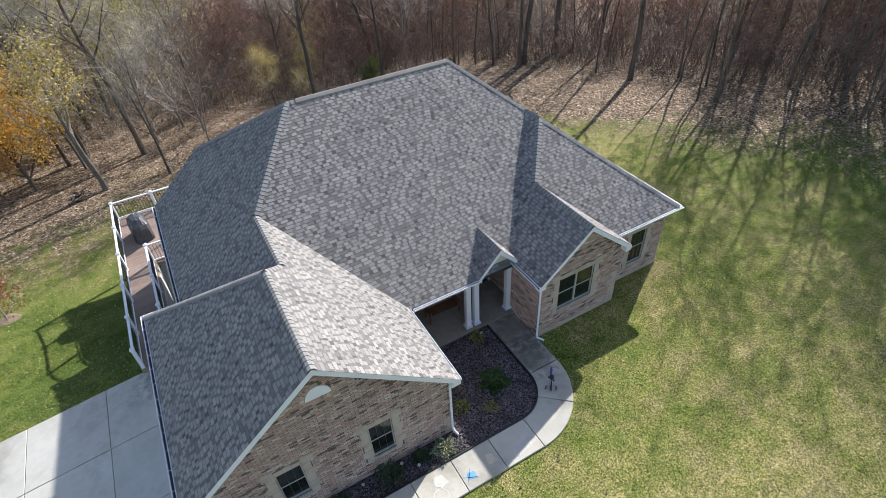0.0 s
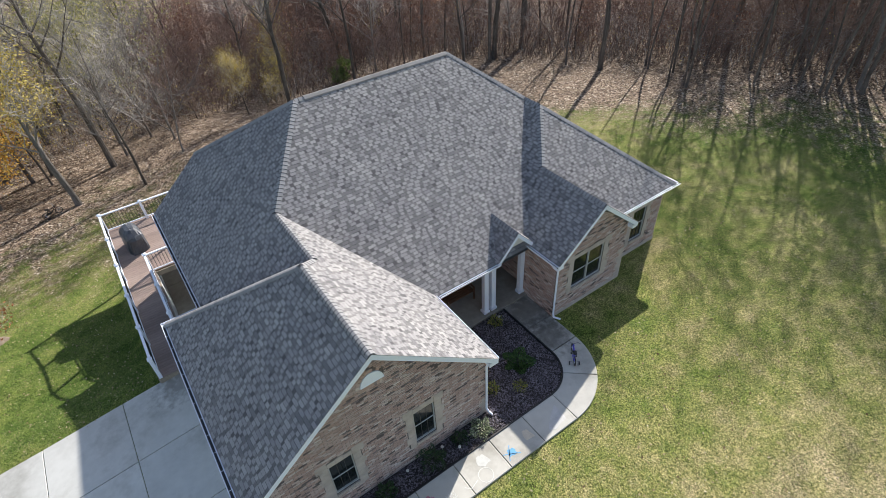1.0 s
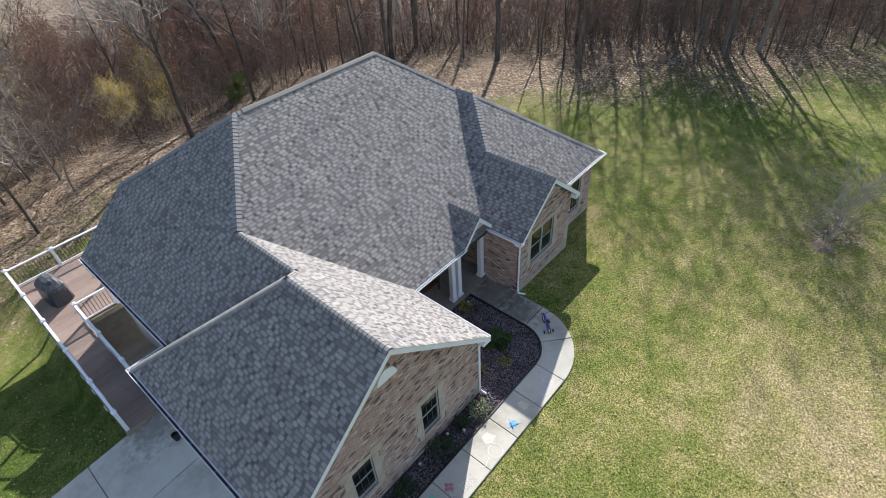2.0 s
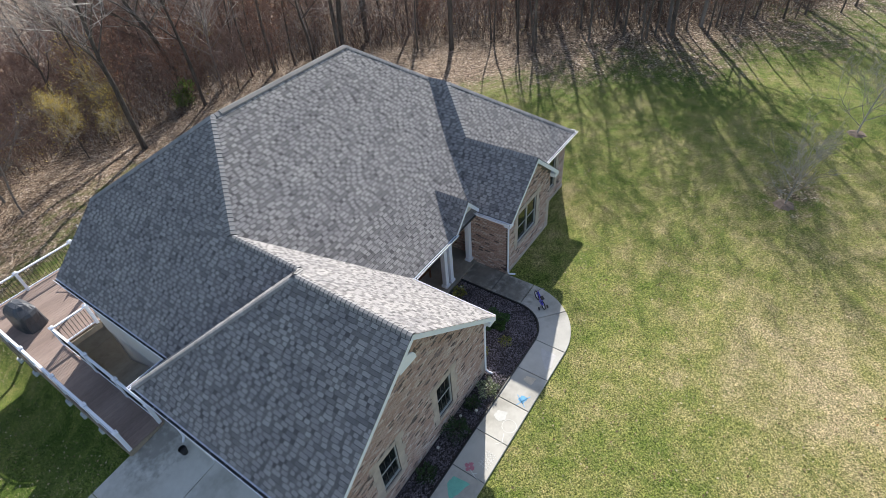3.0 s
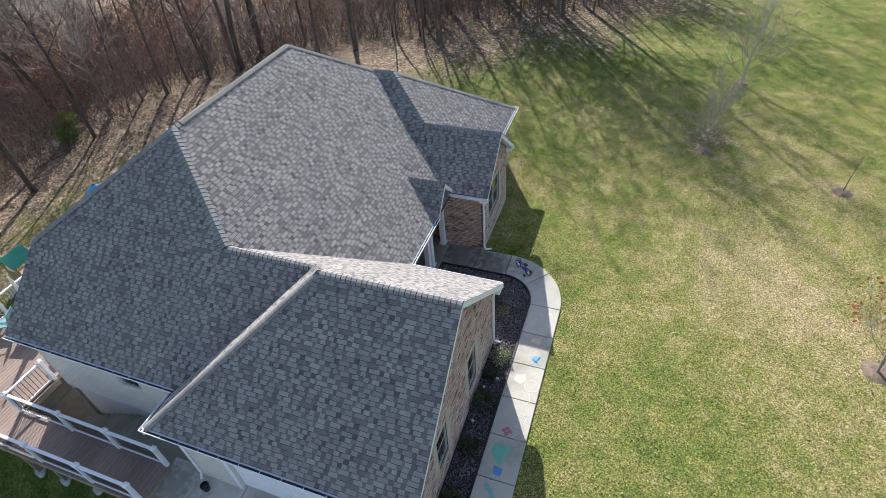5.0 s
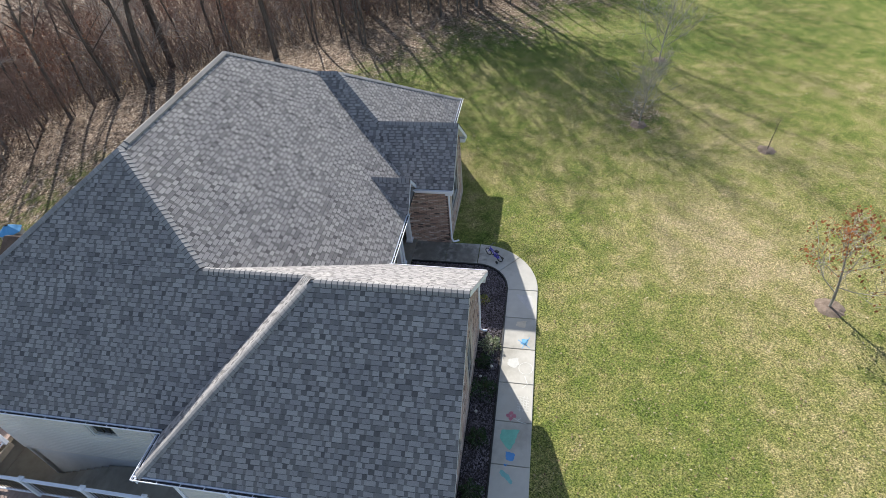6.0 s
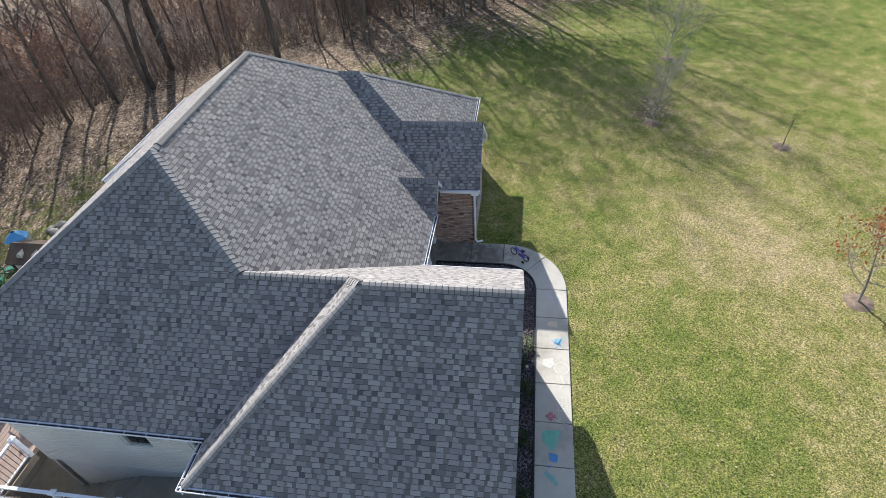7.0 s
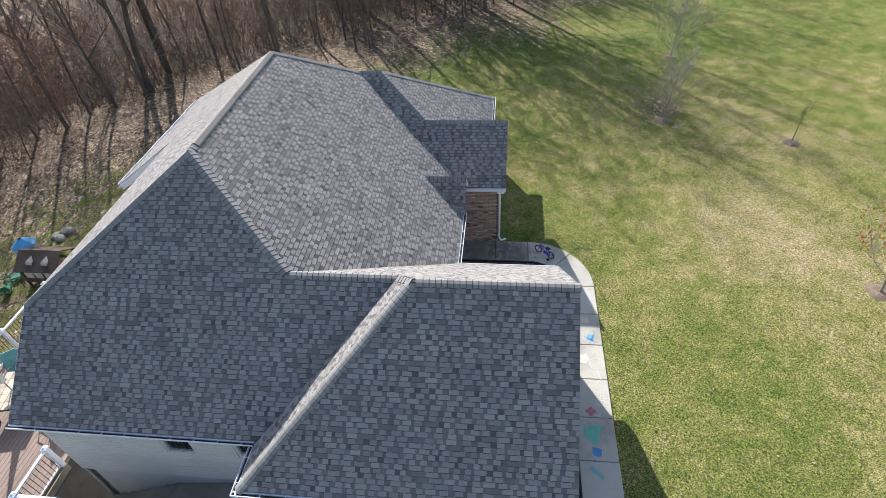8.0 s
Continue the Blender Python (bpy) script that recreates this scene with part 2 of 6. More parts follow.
def pipe(bm, pts, r, sides=8):
    for a, b in zip(pts, pts[1:]):
        tube(bm, a, b, r, r, sides)
    return bm


def prism(bm, outline, down):
    """A closed solid: an outline of points and the same outline moved by the vector down."""
    top = [bm.verts.new(v) for v in outline]
    low = [bm.verts.new(Vector(v) + Vector(down)) for v in outline]
    bm.faces.new(top)
    bm.faces.new(low[::-1])
    n = len(top)
    for i in range(n):
        bm.faces.new((top[i], low[i], low[(i + 1) % n], top[(i + 1) % n]))
    return bm


def smooth(a, b, v):
    u = min(1.0, max(0.0, (v - a) / (b - a)))
    return u * u * (3 - 2 * u)


# ---- ground ----
def drive_z(x):
    """The drive and the lawn beside it fall away from the garage."""
    return -min(1.1, 0.14 * max(0.0, -2.6 - x))


def ground_z(x, y):
    z = -0.13 * max(0.0, y - 16) * smooth(16, 22, y) + drive_z(x) * smooth(23, 17, y)
    z -= 0.8 * smooth(20, 32, y) * smooth(24, 13, x)
    z -= 0.5 * smooth(26, 38, y) * smooth(4, -2, x)
    z -= 1.2 * smooth(16.8, 21, y) * smooth(38, 28, y) * smooth(-2.8, -5.0, x)
    return max(z, -9.0 - 0.01 * y)


EDGE = [(-400, 60), (-60, 39), (-8, 34.0), (5, 35.5), (12, 36), (16, 35), (20, 31), (22.5, 25), (24.5, 20), (29, 14.5), (35, 9), (42, 3), (60, -4), (400, -60)]


# where trunks and brush begin, behind a strip of open leaf litter
WOOD = [(-400, 70), (-60, 50), (-14, 49), (0, 49), (9, 46.5), (13, 44), (17, 42.5), (23, 41), (27, 39), (30.5, 33), (33.5, 26), (35, 20), (37, 14.5), (39, 10), (44, 4), (60, -8), (400, -120)]


def edge_y(x, line=EDGE):
    for (a, ya), (b, yb) in zip(line, line[1:]):
        if a <= x <= b:
            return ya + (yb - ya) * (x - a) / (b - a)
    return 0.0


def build_ground():
    def steps(lo, hi, mid_lo, mid_hi, fine):
        inner = list(np.arange(mid_lo, mid_hi + 1e-6, fine))
        far = [2, 5, 10, 20, 40, 80, 160, 320, 520]
        return [mid_lo - f for f in far[::-1] if mid_lo - f >= lo] + inner + [mid_hi + f for f in far if mid_hi + f <= hi]

    xs, ys = steps(-600, 700, -40.0, 70.0, 0.8), steps(-600, 700, -20.0, 90.0, 0.8)
    # the ground stops at the sunken stair yard beside the house
    verts, faces, lit, dry_shade = [], [], [], []
    for y in ys:
        for x in xs:
            n = noise.noise(Vector((x * 0.14, y * 0.14, 3.0)))
            z = ground_z(x, y)
            if y > 27 or x > 18:
                z += 0.10 * n
            inside = (-2.75 < x < 15.6 and 15.6 < y < 25.0) or (-2.75 < x < 8.5 and 24 < y < 28.0)
            verts.append((x, y, -3.6 if inside else z - 0.02))
            d = (y - edge_y(x)) / 7.0 + 0.9 * n
            lit.append(0.5 + max(-1.2, min(1.2, 0.45 * d)) if y > 20 or x > 16 else max(-0.6, 0.5 + 0.45 * d))
            # brown leaf patch round the young lawn tree, partly painting a tree crown's shadow
            lit[-1] += 1.3 * math.exp(-((x - 20.4) ** 2 / 13 + (y - 1.4) ** 2 / 7))
            dd = 0.085 * math.exp(-((x - 11) ** 2 / 36 + (y + 1.0) ** 2 / 16)) + 0.08 * math.exp(-((x - 12.6) ** 2 + (y - 6.2) ** 2) / 0.35)
            dd -= 0.035 * math.exp(-((x - 3.0) ** 2 / 16 + (y - 3.0) ** 2 / 14))
            dd += 0.12 * math.exp(-((x - 15.6) ** 2 / 1.2 + (y - 10.2) ** 2 / 0.25))
            dd -= 0.025 * math.exp(-((x - 11) ** 2 / 40 + (y - 9) ** 2 / 8)) + 0.02 * smooth(4, 14, y) + 0.05 * smooth(23, 30, x)
            dd += 0.05 * smooth(1.0, 0.0, abs(y - 16.6)) * smooth(-4, -6, x)
            # west lawn greener, and darker to paint in the shade lying there
            dd -= 0.10 * smooth(-3.0, -4.5, x) * smooth(30, 24, y) * smooth(11, 16, y)
            dry_shade.append(dd + 0.008)
    w = len(xs)
    for j in range(len(ys) - 1):
        for i in range(w - 1):
            faces.append((j * w + i, j * w + i + 1, (j + 1) * w + i + 1, (j + 1) * w + i))
    me = mesh("ground", verts, faces, LAWN)
    for name, vals in (("litter", lit), ("dry_shade", dry_shade)):
        me.attributes.new(name, "FLOAT", "POINT").data.foreach_set("value", vals)
    for p in me.polygons:
        p.use_smooth = True
    return tagged(new("ground", me), "autumn lawn fading into brown leaf litter under trees", "ground", kind="structure")


ground = build_ground()

# ---- house: roof planes as z = k0 + kx * x + ky * y ----
P1 = (2.93 + 0.844 * 1.70, 0.844, 0.0)
P2 = (6.02 - 0.82 * 0.99, 0.82, 0.0)
PL = (6.02 + 0.82 * 0.99, -0.82, 0.0)
PB = (6.02 + 0.82 * 12.03, 0.0, -0.82)
PM = (7.667 - 0.685 * 18.395, 0.0, 0.685)
PK = (7.667 + 0.655 * 18.395, 0.0, -0.655)
PE = (7.667 + 0.824 * 10.49, -0.824, 0.0)
PD = (4.635 - 0.85 * 10.984, 0.85, 0.0)
PG = (4.635 + 0.84 * 10.984, -0.84, 0.0)
PN = (4.635 - 0.69 * 13.089, 0.0, 0.69)
QW = (3.85 - 1.06 * 8.305, 1.06, 0.0)
QE = (3.85 + 1.06 * 8.305, -1.06, 0.0)


def on(p, x, y):
    return Vector((x, y, p[0] + p[1] * x + p[2] * y))


def meet(p, q, x=None, y=None):
    """Where two roof planes cross at a given x or y."""
    a, b, c = p[0] - q[0], p[1] - q[1], p[2] - q[2]
    if x is None:
        x = -(a + c * y) / b
    elif y is None:
        y = -(a + b * x) / c
    return on(p, x, y)


def meet3(p, q, r):
    m = np.array([[p[1] - q[1], p[2] - q[2]], [p[1] - r[1], p[2] - r[2]]])
    x, y = np.linalg.solve(m, [q[0] - p[0], r[0] - p[0]])
    return on(p, x, y)


peak, lmp, lpb = meet3(P2, PL, PB), meet3(PL, PM, P1), meet3(PL, P1, PB)
ridge_w, ridge_e, knee = meet3(P1, PM, PK), meet3(PM, PK, PE), meet(P1, PK, y=22.6)
dme, dne, dgn = meet3(PD, PM, PE), meet3(PD, PN, PE), meet3(PD, PG, PN)
XW, XL, YG, YB, X1, YM, XD, YR, XG, YN, XE = -2.88, 4.78, 8.2, 15.9, -1.70, 11.41, 8.97, 9.94, 13.05, 10.62, 16.24
YK, XK, YBK = 22.6, 8.88, 25.63
PORCH_W, PORCH_E, PORCH_Y = 7.42, 9.02, 11.37
SLOPES = {
    "garage_west": (P2, [on(P2, XW, YG), meet(P2, PL, y=YG), peak, on(P2, XW, YB)]),
    "garage_east": (PL, [meet(PL, P2, y=YG), on(PL, XL, YG), meet(PL, PM, x=XL), lmp, lpb, peak]),
    "garage_rear": (PB, [peak, lpb, meet(PB, P1, x=X1), on(PB, X1, YB), on(PB, XW, YB)]),
    "main_west": (P1, [meet(P1, PB, x=X1), lpb, lmp, ridge_w, knee, on(P1, X1, YK)]),
    "main_front": (PM, [lmp, meet(PM, PL, x=XL), on(PM, XL, YM), on(PM, XD, YM), meet(PM, PD, x=XD), dme, ridge_e, ridge_w]),
    "main_east": (PE, [ridge_e, dme, dne, meet(PE, PN, y=YN), meet(PE, PK, y=YBK)]),
    "main_rear": (PK, [ridge_w, ridge_e, meet(PK, PE, y=YBK), on(PK, XK, YBK), on(PK, XK, YK), knee]),
    "wing_west": (PD, [on(PD, XD, YR), meet(PD, PG, y=YR), dgn, dne, dme, meet(PD, PM, x=XD)]),
    "wing_east": (PG, [meet(PG, PD, y=YR), on(PG, XG, YR), meet(PG, PN, x=XG), dgn]),
    "wing_front": (PN, [dgn, meet(PN, PG, x=XG), on(PN, XG, YN), meet(PN, PE, y=YN), dne]),
    "porch_west": (QW, [on(QW, PORCH_W, PORCH_Y), meet(QW, QE, y=PORCH_Y), meet3(QW, QE, PM), meet(QW, PM, x=PORCH_W)]),
    "porch_east": (QE, [meet(QE, QW, y=PORCH_Y), on(QE, PORCH_E, PORCH_Y), meet(QE, PM, x=PORCH_E), meet3(QW, QE, PM)]),
}
house = empty("house", "single-storey brick house with grey shingle hip roof", "house")
COURSE = 0.121


def frame_of(p):
    """Along the eave, up the slope and out of the roof, for a plane."""
    n = Vector((-p[1], -p[2], 1.0)).normalized()
    up = (Vector((0, 0, 1)) - n * n.z).normalized()
    return up.cross(n), up, n


def spans(poly, v):
    xs = []
    for (u1, v1), (u2, v2) in zip(poly, poly[1:] + poly[:1]):
        if (v1 <= v) != (v2 <= v):
            xs.append(u1 + (u2 - u1) * (v - v1) / (v2 - v1))
    xs.sort()
    return list(zip(xs[::2], xs[1::2]))


def tab(u0, u1, w0, w1, v0, v1, lift):
    """One shingle tab in the roof's own frame: its butt edge stands proud by lift."""
    vs = [(u0, v0, lift), (u1, v0, lift), (w1, v1, 0.0006), (w0, v1, 0.0006), (u0, v0, -0.006), (u1, v0, -0.006), (w0, v1, -0.006), (w1, v1, -0.006)]
    return vs, [(0, 1, 2, 3), (4, 5, 1, 0), (4, 0, 3, 6), (5, 7, 2, 1)]


def shingle(slope, p, outline, rnd, pieces=None):
    """Courses of random-width tabs over one slope. Tabs whose butt lies in the stretch 'pieces' become parts of their own."""
    e, up, n = frame_of(p)
    o = outline[0]
    poly = [((v - o).dot(e), (v - o).dot(up)) for v in outline]
    vlow, vtop = min(v for _, v in poly), max(v for _, v in poly)
    verts, faces, made, bands, lows = [], [], 0, [], []
    cache = {}
    # level edges inside the outline end the courses below them
    level = [(v1 + v2) / 2 for (_, v1), (_, v2) in zip(poly, poly[1:] + poly[:1]) if abs(v1 - v2) < 0.01 and vlow + 0.05 < v1 < vtop - 0.05]
    rows, v = [], vlow
    while v < vtop - 0.02:
        stop = min([v + COURSE] + [h for h in level if v + 0.01 < h < v + COURSE])
        rows.append((v, min(stop + (COURSE * 0.05 if stop == v + COURSE else 0.0), vtop)))
        v = stop
    for k, (v0, v1) in enumerate(rows):
        low, high = spans(poly, v0 + 0.004), spans(poly, v1 - 0.004)
        for i, (ua, ub) in enumerate(low):
            wa, wb = high[min(i, len(high) - 1)] if high else (ua, ub)
            if abs(wa - ua) > 0.5:
                wa = ua
            if abs(wb - ub) > 0.5:
                wb = ub
            u = ua - (0.01 if k % 2 else 0.0)
            odd = rnd.random() < 0.5
            while u < ub - 0.01:
                w = rnd.choice((0.13, 0.16, 0.19, 0.23, 0.27) if odd else (0.07, 0.09, 0.12, 0.15))
                u2 = min(u + w, ub)
                if ub - u2 < 0.06:
                    u2 = ub
                lift = 0.0086 if odd else 0.0056
                odd_now = odd
                odd = not odd
                t0 = wa if u <= ua + 0.001 else u
                t1 = wb if u2 >= ub - 0.001 else u2
                t0, t1 = max(t0, min(wa, u2)), min(t1, max(wb, u))
                if t1 < t0:
                    t0 = t1 = (t0 + t1) / 2
                whole = abs(u2 - u - w) < 1e-6 and t0 == u and t1 == u2 and abs(v1 - v0 - COURSE * 1.05) < 1e-6
                if pieces and whole and made < 300 and pieces(o + e * u + up * v0):
                    key = (w, lift)
                    if key not in cache:
                        vs, fs = tab(0, w, 0, w, 0, COURSE * 1.05, lift)
                        cache[key] = mesh("shingle", [e * a + up * b + n * c for a, b, c in vs], fs, SHINGLE_PART if odd_now else SHINGLE_LOW_PART)
                    ob = child("shingle", cache[key], slope)
                    ob.location = o + e * u + up * v0
                    made += 1
                else:
                    vs, fs = tab(u, u2, t0, t1, v0, v1, lift)
                    b0 = len(verts)
                    verts += [o + e * a + up * b + n * c for a, b, c in vs]
                    if not odd_now:
                        lows += range(len(faces), len(faces) + len(fs))
                    faces += [tuple(b0 + f for f in fc) for fc in fs]
                # dark strip below the butt, its shadow line painted in
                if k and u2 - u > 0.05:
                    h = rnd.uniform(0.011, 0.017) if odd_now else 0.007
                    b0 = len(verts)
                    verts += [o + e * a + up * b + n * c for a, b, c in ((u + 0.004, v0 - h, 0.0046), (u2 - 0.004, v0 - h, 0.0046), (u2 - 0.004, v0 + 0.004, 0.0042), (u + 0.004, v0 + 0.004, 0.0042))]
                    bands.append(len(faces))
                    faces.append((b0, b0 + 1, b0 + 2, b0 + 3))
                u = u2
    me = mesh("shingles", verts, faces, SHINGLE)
    me.materials.append(SHADE_BAND)
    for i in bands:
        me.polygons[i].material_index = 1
    me.materials.append(SHINGLE_LOW)
    for i in lows:
        me.polygons[i].material_index = 2
    ob = child("shingles", me, slope, "overlapping blended grey asphalt shingles")
    tagged(ob, kind="stuff")


def build_roof():
    rnd = random.Random(4)
    for key, (p, outline) in SLOPES.items():
        bm = prism(bmesh.new(), [v - Vector((0, 0, 0.014)) for v in outline], (0, 0, -0.11))
        slope = part("roof_slope", bm, UNDERLAY, house)
        near = (lambda v: -2.6 < v.x < 0.4 and 9.2 < v.y < 12.2) if key == "garage_west" else None
        # the shingles hang a little over the boards of the gables
        edge = [v - Vector((0, 0.04, 0)) if p[2] == 0 and min(abs(v.y - g) for g in (YG, YR, PORCH_Y)) < 1e-4 else v for v in outline]
        shingle(slope, p, edge, rnd, near)


def caps(a, b, pa, pb, rise=0.010, width=0.145, bulge=0.006):
    """Bent cap shingles lapped along a ridge or hip from a down or along to b."""
    a, b = Vector(a), Vector(b)
    along = (b - a).normalized()
    sides = []
    for p in (pa, pb):
        n = Vector((-p[1], -p[2], 1.0)).normalized()
        s = along.cross(n).normalized()
        other = pb if p is pa else pa
        no = Vector((-other[1], -other[2], 1.0)).normalized()
        if s.dot(no) < 0:
            s = -s
        sides.append((-s if s.z > 0 else s, n))
    # each side runs down its own slope
    up = (sides[0][1] + sides[1][1]).normalized()
    vs, fs = [], []
    for x, lift in ((0.0, 0.026), (0.165, 0.013)):
        vs += [along * x + sides[0][0] * width + sides[0][1] * lift, along * x + sides[0][0] * 0.06 + sides[0][1] * (lift + bulge), along * x + up * (lift + rise),
               along * x + sides[1][0] * 0.06 + sides[1][1] * (lift + bulge), along * x + sides[1][0] * width + sides[1][1] * lift]
    vs += [v - up * 0.02 - along * 0.016 for v in vs[:5]]
    for i in range(4):
        fs.append((i, i + 1, i + 6, i + 5))
        fs.append((i + 10, i + 11, i + 1, i))
    me = mesh("ridge_cap", vs, fs, RIDGE)
    # cap butts wear the same colour, painting the shaded gap between caps
    me.materials.append(SHADE_BAND)
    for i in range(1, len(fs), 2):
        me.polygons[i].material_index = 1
    n = int((b - a).length / 0.145)
    for i in range(n):
        ob = child("ridge_cap", me, house)
        ob.location = a + along * (0.145 * i)


def build_ridges():
    caps(meet(P2, PL, y=YG) - Vector((0, 0.04, 0)), peak, P2, PL, bulge=0.026)
    caps(on(P2, XW, YB), peak, P2, PB, bulge=0.026)
    caps(peak, lpb, PB, PL)
    caps(lpb, lmp, P1, PL, bulge=0.026)
    caps(lmp, ridge_w, P1, PM)
    caps(knee, ridge_w, P1, PK)
    caps(meet(PE, PN, y=YN), dne, PE, PN)
    caps(dne, dme, PE, PD)
    caps(dme, ridge_e, PE, PM)
    caps(dgn, dne, PD, PN)
    caps(meet(PD, PG, y=YR), dgn, PD, PG)
    caps(meet(QW, QE, y=PORCH_Y), meet3(QW, QE, PM), QW, QE)
    # thick vented cap along the main ridge
    bm = bmesh.new()
    a, b = ridge_w + Vector((0.35, 0, 0)), ridge_e - Vector((0.05, 0, 0))
    prof = [(-0.13, -0.09), (-0.125, -0.040), (-0.02, 0.038), (0.02, 0.038), (0.125, -0.040), (0.13, -0.09)]
    prism(bm, [Vector((a.x, a.y + y, a.z + z)) for y, z in prof], (b.x - a.x, 0, 0))
    part("ridge_vent", bm, RIDGE_VENT, house, "raised tan-grey ridge vent")
    caps(ridge_w, ridge_w + Vector((0.36, 0, 0)), PM, PK)


# ---- walls ----
def wall(name, a, b, low, top, openings=(), thick=0.25, material=None, extra=()):
    """An upright wall from a to b (outside to the right of that way). top: height as a list of (distance, z). openings: (u0, u1, z0, z1)."""
    a, b = Vector((*a, 0)), Vector((*b, 0))
    length = (b - a).length
    e = (b - a).normalized()
    out = Vector((e.y, -e.x, 0))

    def height(u):
        for (u1, z1), (u2, z2) in zip(top, top[1:]):
            if u1 <= u <= u2:
                return z1 + (z2 - z1) * (u - u1) / (u2 - u1)
        return top[-1][1]

    cuts = sorted({0.0, length, *[u for u, _ in top], *[o[0] for o in openings], *[o[1] for o in openings]})
    bm = bmesh.new()
    for u0, u1 in zip(cuts, cuts[1:]):
        if u1 - u0 < 1e-4:
            continue
        mid = (u0 + u1) / 2
        gaps = sorted((o[2], o[3]) for o in openings if o[0] <= mid <= o[1])
        z = low
        for g0, g1 in gaps + [(None, None)]:
            t0, t1 = (height(u0), height(u1)) if g0 is None else (g0, g0)
            prism(bm, [a + e * u0 + Vector((0, 0, z)), a + e * u1 + Vector((0, 0, z)), a + e * u1 + Vector((0, 0, t1)), a + e * u0 + Vector((0, 0, t0))], -out * thick)
            z = g1
    return part(name, bm, material or MORTAR, house), a, e, out, length, height


def lay_bricks(w, low, openings, rnd, single=0, skip=()):
    """Running-bond bricks standing proud of the mortar on a wall made by wall(); the first few hundred in reach are parts."""
    ob, a, e, out, length, height = w
    bl, bh, j = 0.200, 0.046, 0.022
    verts, faces, made, row = [], [], 0, 0
    cache = {}
    blocked = list(openings) + list(skip)
    z = low
    while z < 7.0:
        u = -bl / 2 if row % 2 else 0.0
        any_left = False
        while u < length:
            u0, u1 = max(u, 0.004), min(u + bl, length - 0.004)
            u += bl + 0.012
            if u1 - u0 < 0.05:
                continue
            zt = min(height(u0), height(u1)) - 0.03
            if z + bh > zt:
                continue
            any_left = True
            pieces = [(u0, u1)]
            for o0, o1, z0, z1 in blocked:
                if z + bh > z0 and z < z1:
                    nxt = []
                    for p0, p1 in pieces:
                        if p1 <= o0 or p0 >= o1:
                            nxt.append((p0, p1))
                        else:
                            if p0 < o0 - 0.04:
                                nxt.append((p0, o0 - 0.008))
                            if p1 > o1 + 0.04:
                                nxt.append((o1 + 0.008, p1))
                    pieces = nxt
            for p0, p1 in pieces:
                d = 0.009 + rnd.random() * 0.012
                s = [rnd.uniform(-0.004, 0.004) for _ in range(4)]
                c = 0.004
                vs = [(p0, s[0], 0), (p1, s[1], 0), (p1, bh + s[2], 0), (p0, bh + s[3], 0),
                      (p0 + c, s[0] + c, d), (p1 - c, s[1] + c, d), (p1 - c, bh + s[2] - c, d), (p0 + c, bh + s[3] - c, d)]
                fs = [(4, 5, 6, 7), (0, 1, 5, 4), (1, 2, 6, 5), (2, 3, 7, 6), (3, 0, 4, 7)]
                if made < single and p1 - p0 > bl - 0.001 and 0.15 < z:
                    key = rnd.randrange(4)
                    if key not in cache:
                        cache[key] = mesh("brick", [e * (q - p0) + Vector((0, 0, h)) + out * dd for q, h, dd in vs], fs, BRICK_PART)
                    br = child("brick", cache[key], ob)
                    br.location = a + e * p0 + Vector((0, 0, z))
                    made += 1
                else:
                    b0 = len(verts)
                    verts += [a + e * q + Vector((0, 0, z + h)) + out * dd for q, h, dd in vs]
                    faces += [tuple(b0 + f for f in fc) for fc in fs]
        if not any_left and z > 1:
            break
        z += bh + j
        row += 1
    rest = child("bricks", mesh("bricks", verts, faces, BRICK), ob, "tumbled brown and tan bricks with smeared mortar")
    tagged(rest, kind="stuff")


def place_on(a, e, out, u, z, d):
    return a + e * u + Vector((0, 0, z)) + out * d


def oriented(bm, a, e, out, lo, hi, bevel=0.0):
    """A box given in a wall's own frame: along, height, outwards."""
    m = Matrix(((e.x, 0, out.x, a.x), (e.y, 0, out.y, a.y), (0, 1, 0, 0), (0, 0, 0, 1)))
    return box(bm, lo, hi, bevel, m)


